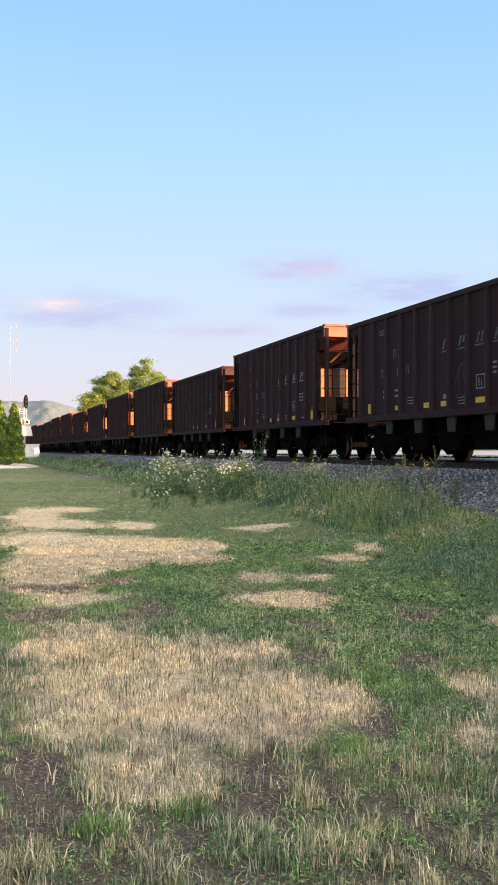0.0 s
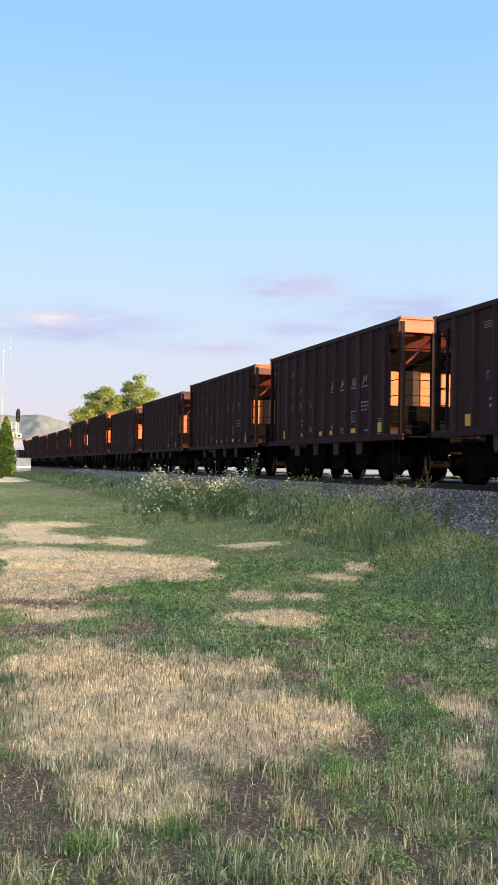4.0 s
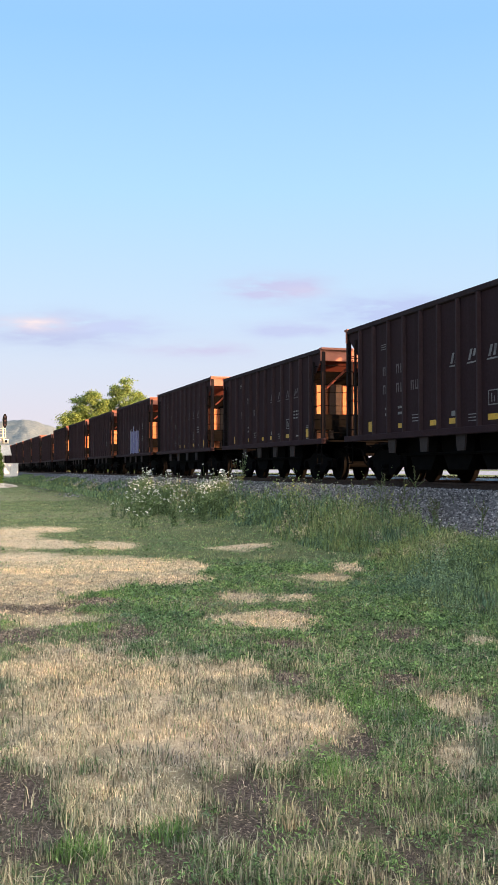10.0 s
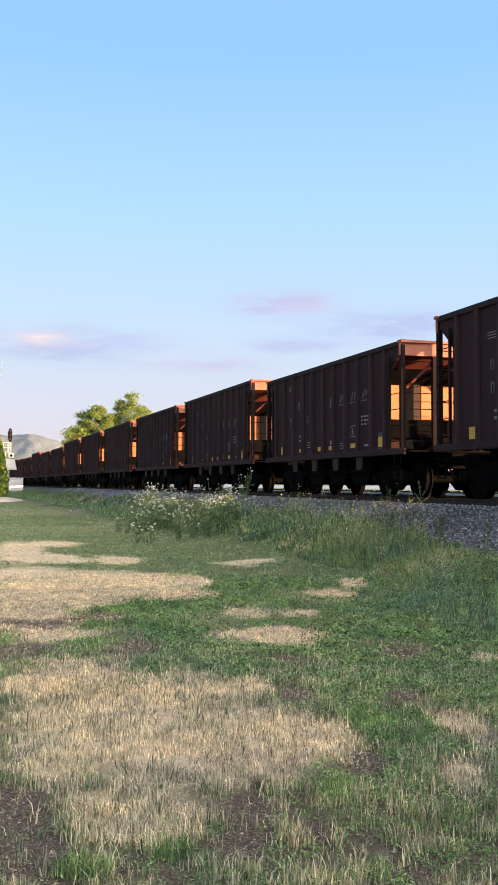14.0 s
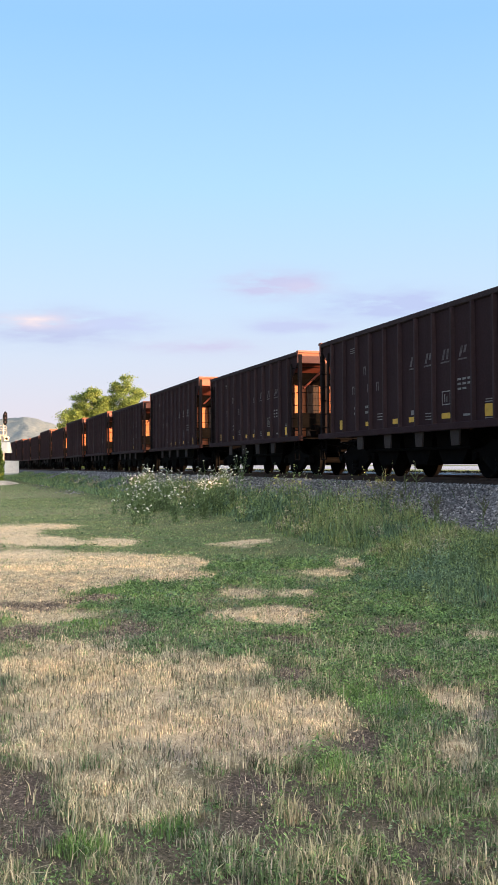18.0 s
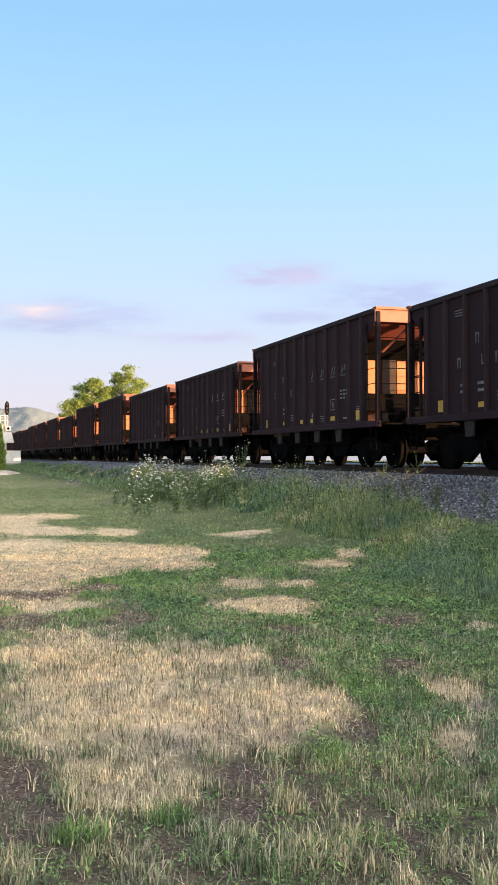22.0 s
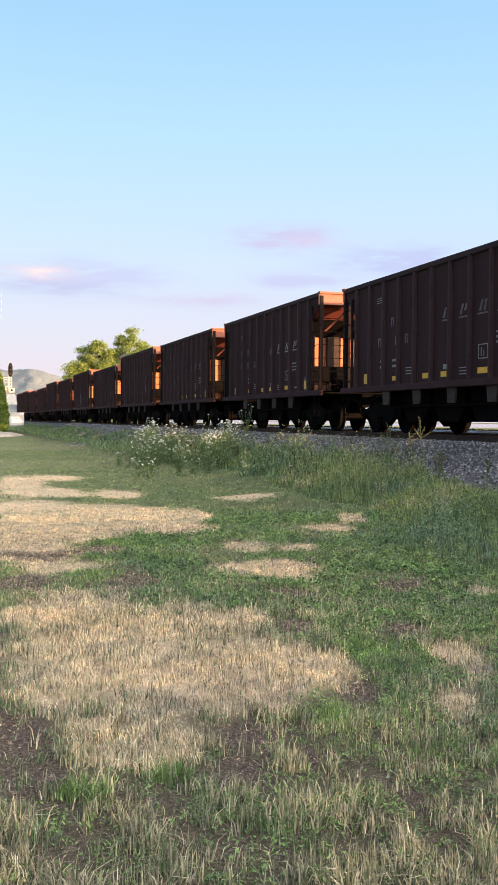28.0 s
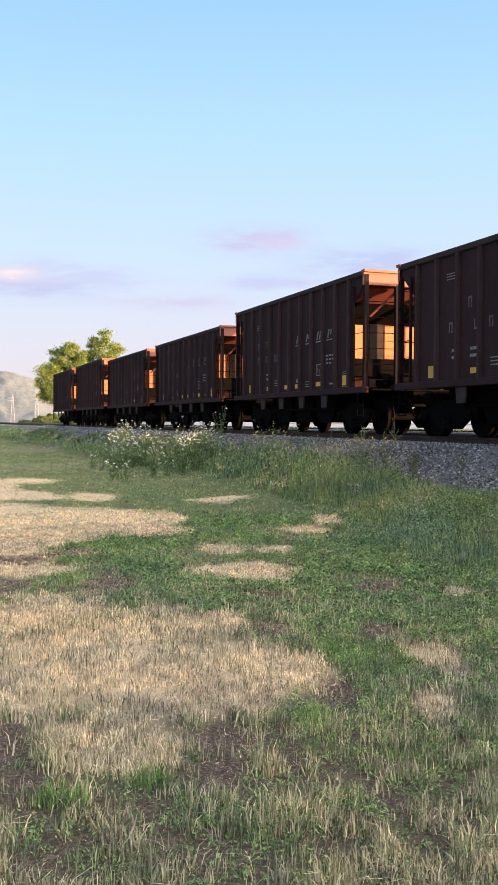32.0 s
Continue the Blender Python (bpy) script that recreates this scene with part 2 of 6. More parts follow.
def again(name, ob, parent, loc=(0, 0, 0), rot=(0, 0, 0), label=""):
    """Another part on the same mesh."""
    o = new(name, ob.data)
    o.parent = parent
    o.location, o.rotation_euler = loc, rot
    if label:
        o["label"] = label
    return o


def thing(name, label, category, group="", kind="", at=(0, 0, 0)):
    ob = new(name)
    ob.empty_display_size = 0.2
    ob.location = at
    return tagged(ob, label, category, group, kind)


def box(bm, x0, x1, y0, y1, z0, z1, bev=0.0):
    r = bmesh.ops.create_cube(bm, size=1.0, matrix=Matrix.Translation(((x0 + x1) / 2, (y0 + y1) / 2, (z0 + z1) / 2))
                              @ Matrix.Diagonal((abs(x1 - x0), abs(y1 - y0), abs(z1 - z0), 1)))
    if bev:
        ed = list({e for v in r["verts"] for e in v.link_edges})
        bmesh.ops.bevel(bm, geom=ed, offset=bev, segments=1, affect='EDGES')
    return bm


def bar(bm, a, b, r, seg=6):
    a, b = Vector(a), Vector(b)
    d = b - a
    m = Matrix.Translation((a + b) / 2) @ d.to_track_quat('Z', 'Y').to_matrix().to_4x4()
    bmesh.ops.create_cone(bm, cap_ends=True, segments=seg, radius1=r, radius2=r, depth=d.length, matrix=m)
    return bm


def prism(bm, poly, axis, lo, hi):
    """A polygon in the plane across axis ('x': y,z; 'y': x,z; 'z': x,y), drawn out from lo to hi."""
    def at(p, k):
        return {'x': (k, p[0], p[1]), 'y': (p[0], k, p[1]), 'z': (p[0], p[1], k)}[axis]
    A = [bm.verts.new(at(p, lo)) for p in poly]
    B = [bm.verts.new(at(p, hi)) for p in poly]
    n = len(poly)
    bm.faces.new(A)
    bm.faces.new(B[::-1])
    for i in range(n):
        bm.faces.new((A[i], A[(i + 1) % n], B[(i + 1) % n], B[i]))
    return bm


def lathe(bm, profile, axis='x', seg=20, centre=(0, 0, 0)):
    """A profile of (along, radius) turned round an axis."""
    rings = []
    for a, r in profile:
        ring = []
        for k in range(seg):
            c, s = math.cos(2 * math.pi * k / seg) * r, math.sin(2 * math.pi * k / seg) * r
            p = (a, c, s) if axis == 'x' else (c, s, a)
            ring.append(bm.verts.new(Vector(p) + Vector(centre)))
        rings.append(ring)
    for p, q in zip(rings, rings[1:]):
        for k in range(seg):
            bm.faces.new((p[k], p[(k + 1) % seg], q[(k + 1) % seg], q[k]))
    bm.faces.new(rings[0][::-1])
    bm.faces.new(rings[-1])
    return bm


def vnoise(x, y, scale, seed=0):
    """Smooth noise in 0..1 over the plan, for arrays."""
    x, y = np.asarray(x, float) * scale + seed * 17.3, np.asarray(y, float) * scale - seed * 9.1
    xi, yi = np.floor(x), np.floor(y)
    fx, fy = x - xi, y - yi
    fx, fy = fx * fx * (3 - 2 * fx), fy * fy * (3 - 2 * fy)

    def h(a, b):
        v = np.sin(a * 127.1 + b * 311.7 + seed * 74.7) * 43758.5453
        return v - np.floor(v)
    return (h(xi, yi) * (1 - fx) * (1 - fy) + h(xi + 1, yi) * fx * (1 - fy)
            + h(xi, yi + 1) * (1 - fx) * fy + h(xi + 1, yi + 1) * fx * fy)


def fbm(x, y, scale, seed=0):
    return (vnoise(x, y, scale, seed) * 0.55 + vnoise(x, y, scale * 2.1, seed + 1) * 0.28
            + vnoise(x, y, scale * 4.3, seed + 2) * 0.17)


# ---- the plan ----
TRACK_X, TRACK2_X, GAUGE, RAIL_Z = 11.74, 16.65, 1.5, 1.2

# straw patches: x, y, half width, half length, turn in degrees
STRAW_NEAR = (
    (0.93, 7.38, 0.63, 0.87, -7), (1.56, 6.85, 0.6, 0.78, -13), (2.09, 6.78, 0.19, 0.5, -17), (0.94, 6.07, 0.64, 1.17, -9), (1.81, 5.65, 0.38, 0.61, -18), (2.12, 5.26, 0.21, 0.42, -22),
    (1.69, 4.98, 0.24, 0.42, -19), (1.23, 4.99, 0.32, 0.6, -14), (0.49, 5.59, 0.25, 0.58, -5), (0.73, 4.44, 0.19, 0.56, -9), (0.95, 4.27, 0.17, 0.43, -12), (0.57, 4.95, 0.11, 0.37, -7),
)
STRAW_FAR = (
    (1.06, 12.75, 0.51, 2.93, -5), (2.31, 14.4, 1.07, 2.08, -9), (3.27, 13.69, 0.48, 1.81, -13), (1.12, 9.77, 0.45, 0.51, -7), (1.52, 22.07, 0.6, 3.6, -4), (2.43, 24.39, 0.83, 1.37, -6),
    (3.25, 19.17, 0.5, 1.02, -10), (3.38, 10.65, 0.33, 0.43, -18), (3.95, 10.5, 0.23, 0.39, -21), (3.06, 9.16, 0.5, 0.54, -18), (5.0, 12.4, 0.36, 0.5, -22), (5.7, 13.2, 0.28, 0.5, -24),
    (5.5, 17.4, 0.55, 0.8, -18), (3.02, 5.38, 0.23, 0.26, -29), (4.42, 7.38, 0.15, 0.28, -31), (2.59, 4.39, 0.12, 0.35, -31), (3.01, 4.97, 0.1, 0.18, -31),
)
STRAW_EDGE = ((1.3, 16.2, 1.0, 1.6, -5), (0.9, 10.9, 0.5, 0.9, -5), (1.7, 12.6, 0.6, 1.0, -8), (2.9, 12.9, 0.5, 0.8, -12), (1.9, 19.6, 0.9, 1.2, -6))
STRAW = STRAW_NEAR + STRAW_FAR + STRAW_EDGE
# bare soil
DIRT = (
    (0.66, 8.75, 0.27, 0.52, -4), (1.57, 8.5, 0.35, 0.57, -10), (1.65, 10.88, 0.32, 0.37, -9), (0.9, 10.76, 0.43, 0.35, -5), (2.77, 7.84, 0.24, 0.24, -19), (3.94, 7.81, 0.25, 0.41, -27),
    (2.36, 6.54, 0.19, 0.33, -20), (3.09, 6.09, 0.16, 0.28, -27), (2.12, 4.73, 0.13, 0.35, -24), (1.35, 4.28, 0.16, 0.31, -17), (1.2, 3.76, 0.14, 0.27, -18), (0.36, 4.5, 0.16, 0.34, -5),
    (0.30, 3.92, 0.20, 0.32, -5), (2.34, 3.85, 0.06, 0.17, -31), (1.72, 3.36, 0.06, 0.1, -27), (1.52, 3.78, 0.04, 0.19, -22),
)


def patches(table, x, y):
    out = np.zeros_like(np.asarray(x, float))
    wx = (fbm(x, y, 1.1, 3) - 0.5) * 0.6 + (fbm(x, y, 5.0, 13) - 0.5) * 0.45 + (vnoise(x, y, 16.0, 14) - 0.5) * 0.16
    wy = (fbm(x, y, 0.8, 8) - 0.5) * 0.9 + (fbm(x, y, 3.7, 18) - 0.5) * 0.8 + (vnoise(x, y, 13.0, 19) - 0.5) * 0.3
    for cx, cy, a, b, turn in table:
        c, s = math.cos(radians(turn)), math.sin(radians(turn))
        dx, dy = x - cx + wx * min(1, a * 1.5), y - cy + wy * min(1, b * 1.1)
        u, v = (dx * c + dy * s) / a, (-dx * s + dy * c) / b
        out = np.maximum(out, np.clip((1.22 - np.sqrt(u * u + v * v)) / 0.46, 0, 1))
    return out


def ground_z(x, y):
    x, y = np.asarray(x, float), np.asarray(y, float)
    z = np.interp(x, [-4000, 5.2, 6.6, 8.0, 9.0, 20.0, 24.0, 60.0, 168.0, 172.0, 900.0, 960.0, 4000.0],
                  [0.0, 0.0, 0.10, 0.36, 0.5, 0.5, 0.1, 0.0, -0.2, -1.4, -1.4, 0.5, 0.5])
    near = np.clip(1 - np.hypot(x, y) / 80, 0, 1)
    return z + (fbm(x, y, 0.45, 5) - 0.5) * 0.09 * near + (fbm(x, y, 2.2, 6) - 0.5) * 0.03 * near

# ---- ground ----
xs = np.concatenate([[-4000, -1500, -600, -250, -110, -55, -28, -15, -9, -6, -4.5], np.arange(-3.4, 9.2, 0.12),
                     np.arange(9.5, 26, 0.75), [30, 38, 48, 60, 80, 110, 140, 165, 170, 175, 300, 600, 900, 960, 1500, 4000]])
ys = np.concatenate([[-4000, -1500, -600, -250, -110, -55, -28, -15, -8, -4], np.arange(0, 34, 0.16), np.arange(34, 70, 0.8),
                     [74, 80, 88, 98, 110, 125, 145, 170, 200, 240, 300, 380, 500, 700, 1000, 1500, 2200, 4000]])


def ground_material():
    m, nt, b = material("lawn_soil", 0.95, 0, 0.1)
    at = nt.nodes.new("ShaderNodeAttribute")
    at.attribute_name = "cover"
    sep = nt.nodes.new("ShaderNodeSeparateColor")
    nt.links.new(at.outputs["Color"], sep.inputs[0])
    n1 = noise_node(nt, 1.2, 6)
    n2 = noise_node(nt, 26, 5, 0.7)
    green = ramp_node(nt, n2, ((0.3, (0.068, 0.078, 0.040)), (0.7, (0.155, 0.190, 0.092))))
    far = ramp_node(nt, n1, ((0.3, (0.85, 0.9, 0.9)), (0.7, (1.25, 1.15, 1.0))))
    green = mix_node(nt, 1.0, green, far, 'MULTIPLY')
    straw = ramp_node(nt, n2, ((0.3, (0.38, 0.295, 0.20)), (0.7, (0.70, 0.57, 0.40))))
    dirt = ramp_node(nt, noise_node(nt, 55, 6, 0.75), ((0.36, (0.032, 0.024, 0.021)), (0.52, (0.092, 0.072, 0.063)), (0.66, (0.22, 0.175, 0.150))))
    gravel = ramp_node(nt, noise_node(nt, 40, 4, 0.8), ((0.35, (0.10, 0.10, 0.105)), (0.7, (0.34, 0.33, 0.34))))
    col = mix_node(nt, sep.outputs[0], green, straw)
    col = mix_node(nt, sep.outputs[1], col, dirt)
    col = mix_node(nt, sep.outputs[2], col, gravel)
    nt.links.new(col, b.inputs["Base Color"])
    bump_node(nt, b, n2, 0.9, 0.04)
    return m


def make_ground():
    X, Y = np.meshgrid(xs, ys)
    Z = ground_z(X, Y)
    v = np.stack([X, Y, Z], -1).reshape(-1, 3)
    nx, ny = len(xs), len(ys)
    i = (np.arange(ny - 1)[:, None] * nx + np.arange(nx - 1)[None]).ravel()
    f = np.stack([i, i + 1, i + 1 + nx, i + nx], -1)
    me = bpy.data.meshes.new("ground")
    me.from_pydata(v.tolist(), [], f.tolist())
    me.shade_smooth()
    x, y = v[:, 0], v[:, 1]
    straw = patches(STRAW, x, y) * (x < 8)
    far_straw = np.clip((y - 14) / 20, 0, 1) * (0.05 + np.clip((fbm(x, y, 0.25, 21) - 0.5) * 1.4, 0, 0.16)) * (x < 6.5)
    straw = np.maximum(straw, far_straw)
    r = np.hypot(x, y)
    straw = straw * np.interp(r, [3.6, 4.6, 5.4], [0.2, 0.5, 1.0])
    dirt = patches(DIRT, x, y) * (x < 8)
    dirt = np.maximum(dirt, np.interp(r, [7, 18], [0.85, 0.0]) * (1 - straw) * (x < 8) * np.clip((y - 0.2) / 2.4, 0, 1) * np.clip((x + 0.05 * y + 2.4) / 2.2, 0, 1) * np.clip((0.78 * y + 2.4 - x) / 2.2, 0, 1))     # soil shows between the tufts close by, its dark also standing for shadows there
    gravel = np.clip((x - 8.2) / 0.8, 0, 1) * (x < 22)
    side = np.exp(-((x - 7.6) / 0.5) ** 2) * np.maximum(np.exp(-((y - 52) / 3.0) ** 2), np.exp(-((y - 69) / 6.0) ** 2))
    gravel = np.maximum(gravel, side)
    # ground beyond the tracks gets the soil colour to keep it dark
    dirt = np.maximum(dirt, ((x > 20) & (x < 180) & (y < 190)) * 0.9)
    # the sunlit meadow far up the line takes straw colour for its warm light
    straw = np.maximum(straw, ((y > 260) & (x < 60)) * 0.75)
    col = np.stack([straw, dirt, gravel, np.ones_like(x)], -1).astype(np.float32)
    a = me.color_attributes.new("cover", 'FLOAT_COLOR', 'POINT')
    a.data.foreach_set("color", col.ravel())
    me.materials.append(ground_material())
    return tagged(new("ground", me), "patchy lawn ground, green grass with straw-dry and bare spots", "ground", kind="structure")


make_ground()

# ---- the river beyond the tracks ----


def make_water():
    m, nt, b = material("river_water", 0.08, 0, 0.5)
    b.inputs["Base Color"].default_value = (0.05, 0.07, 0.08, 1)
    bump_node(nt, b, noise_node(nt, 0.3, 3, stretch=(1, 3, 1)), 0.12, 0.2)
    v = [(160, -3000, -0.75), (930, -3000, -0.75), (930, 3800, -0.75), (160, 3800, -0.75)]
    ob = mesh_object("water", v, [(0, 1, 2, 3)], m)
    tagged(ob, "calm pale river reflecting the evening sky", "river", kind="structure")


make_water()

# ---- rails and ballast ----
RAIL_SIDE = worn("rusty_rail", (0.045, 0.030, 0.025), (0.075, 0.050, 0.040), 0.85, 0.0, scale=3, spec=0.1)
TIE = worn("tie_wood", (0.035, 0.029, 0.026), (0.07, 0.058, 0.05), 0.9, scale=2.5)


def stone_material():
    m, nt, b = material("ballast_stone", 0.85, 0, 0.3)
    g = nt.nodes.new("ShaderNodeNewGeometry")
    col = ramp_node(nt, g.outputs["Random Per Island"], ((0.0, (0.055, 0.053, 0.057)), (0.5, (0.17, 0.166, 0.174)), (0.85, (0.33, 0.32, 0.325)), (1.0, (0.55, 0.53, 0.53))))
    f = noise_node(nt, 60, 4)
    col = mix_node(nt, 1.0, col, ramp_node(nt, f, ((0.3, (0.8,) * 3), (0.7, (1.2,) * 3))), 'MULTIPLY')
    nt.links.new(col, b.inputs["Base Color"])
    return m


STONE = stone_material()


def make_ballast(name, cx, lo, label):
    """The bed of broken stone, in section a flat top with sloping shoulders."""
    prof = ((-3.9, lo), (-3.3, 0.42), (-1.75, 1.02), (-1.3, 1.06), (1.3, 1.06), (1.75, 1.02), (3.0, lo + 0.02), (3.4, lo))
    yy = np.concatenate([np.arange(-700, 0, 50.0), np.arange(0, 120, 1.0), np.arange(120, 1600, 30.0)])
    v, f = [], []
    for y in yy:
        for k, (px, pz) in enumerate(prof):
            v.append((cx + px, y, pz + (vnoise(px * 3 + cx, y, 0.9, 4) - 0.5) * 0.06 * (0 < k < 7)))
    n = len(prof)
    for j in range(len(yy) - 1):
        for k in range(n - 1):
            f.append((j * n + k, j * n + k + 1, (j + 1) * n + k + 1, (j + 1) * n + k))
    m, nt, b = material("ballast_bed", 0.9, 0, 0.2)
    vor = nt.nodes.new("ShaderNodeTexVoronoi")
    vor.inputs["Scale"].default_value = 17
    tc = nt.nodes.new("ShaderNodeTexCoord")
    nt.links.new(tc.outputs["Object"], vor.inputs["Vector"])
    sep = nt.nodes.new("ShaderNodeSeparateColor")
    nt.links.new(vor.outputs["Color"], sep.inputs[0])
    nt.links.new(ramp_node(nt, sep.outputs[0], ((0.0, (0.05, 0.048, 0.052)), (1.0, (0.23, 0.222, 0.228)))), b.inputs["Base Color"])
    bump_node(nt, b, vor.outputs["Distance"], 0.9, 0.05)
    ob = mesh_object(name, v, f, m, smooth=False)
    return tagged(ob, label, "ballast", kind="structure")


make_ballast("ballast", TRACK_X, 0.30, "grey crushed-stone ballast bed under the near track")
make_ballast("ballast", TRACK2_X, 0.30, "grey crushed-stone ballast bed under the second track")


def rail_profile_mesh(bm, x, y0, y1):
    prof = ((-0.075, -0.185), (0.075, -0.185), (0.075, -0.165), (0.012, -0.14), (0.012, -0.045), (0.036, -0.035),
            (0.036, -0.006), (0.03, 0), (-0.03, 0), (-0.036, -0.006), (-0.036, -0.035), (-0.012, -0.045), (-0.012, -0.14), (-0.075, -0.165))
    return prism(bm, [(x + a, RAIL_Z + b) for a, b in prof], 'y', y0, y1)


def make_track(cx, label, shiny):
    t = thing("railway_track", label, "railway track")
    for s in (-1, 1):
        x = cx + s * GAUGE / 2
        rail = part("rail", rail_profile_mesh(bmesh.new(), x, -700, 1500), RAIL_SIDE, t)
        bm = bmesh.new()
        prism(bm, [(x - 0.039, RAIL_Z - 0.030), (x + 0.039, RAIL_Z - 0.030), (x + 0.015, RAIL_Z + 0.004), (x - 0.015, RAIL_Z + 0.004)], 'y', -700, 1500)
        part("rail_head", bm, TREAD if shiny else RAIL_SIDE, rail, "worn running surface of the rail")
    return t


track_near = make_track(TRACK_X, "near railway track with rusty rails on wooden ties", False)
track_far = make_track(TRACK2_X, "second railway track with shiny rail heads", True)

# ---- hopper cars ----
PITCH = 11.65            # over couplers
HALF = 4.92              # half length over the top
HW = 1.58                # half width
POSTS = [-4.07 + 0.814 * k for k in range(11)]


def make_truck(car, y):
    tr = part("truck", box(bmesh.new(), -0.95, 0.95, -0.18, 0.18, 0.36, 0.66, 0.03), UNDER_SHADE, car, loc=(0, y, 0))
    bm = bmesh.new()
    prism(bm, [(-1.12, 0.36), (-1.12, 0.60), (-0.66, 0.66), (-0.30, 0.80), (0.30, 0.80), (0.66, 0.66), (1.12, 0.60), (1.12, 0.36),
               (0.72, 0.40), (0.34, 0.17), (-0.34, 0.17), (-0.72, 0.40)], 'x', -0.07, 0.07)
    sf = part("side_frame", bm, UNDER_SHADE, tr, loc=(-1.0, 0, 0))
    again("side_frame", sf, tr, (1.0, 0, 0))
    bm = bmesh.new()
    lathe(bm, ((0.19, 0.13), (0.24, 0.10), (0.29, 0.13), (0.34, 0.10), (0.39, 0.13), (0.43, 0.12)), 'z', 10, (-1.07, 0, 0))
    part("spring", bm, WHEEL_SHADE, tr)
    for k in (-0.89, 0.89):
        part("bearing_cap", lathe(bmesh.new(), ((-1.16, 0.07), (-1.13, 0.10), (-1.05, 0.10)), 'x', 10, (0, k, 0.46)), WHEEL_SHADE, tr)
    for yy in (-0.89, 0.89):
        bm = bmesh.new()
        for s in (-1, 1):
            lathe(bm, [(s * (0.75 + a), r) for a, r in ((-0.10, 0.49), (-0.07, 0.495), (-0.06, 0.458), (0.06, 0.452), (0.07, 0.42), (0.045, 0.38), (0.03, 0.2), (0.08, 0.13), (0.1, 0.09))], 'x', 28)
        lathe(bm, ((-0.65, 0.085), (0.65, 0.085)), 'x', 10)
        w = part("wheelset", bm, WHEEL_SHADE, tr, loc=(0, yy, 0.457))
        w.data.materials.append(TREAD_SHADE)
        for p in w.data.polygons:                 # the worn running band, near-black with shade in its colour
            c = p.center
            if abs(p.normal.x) < 0.2 and math.hypot(c.y, c.z) > 0.44 and abs(c.x) < 0.83:
                p.material_index = 1
        w["turns"] = 1 if yy > 0 else 0
    return tr


def letter_strokes(bm, strokes, y, z, w, h, x, lean=0.0, t=0.05):
    """Plain bars in a cell of width w and height h on the side at x."""
    for a0, b0, a1, b1 in strokes:
        p0 = Vector((x, y - (a0 + lean * b0) * w, z + b0 * h))
        p1 = Vector((x, y - (a1 + lean * b1) * w, z + b1 * h))
        d = (p1 - p0).normalized()
        n = Vector((0, -d.z, d.y)) * t
        q = [bm.verts.new(p) for p in (p0 - n, p1 - n, p1 + n, p0 + n)]
        bm.faces.new(q)


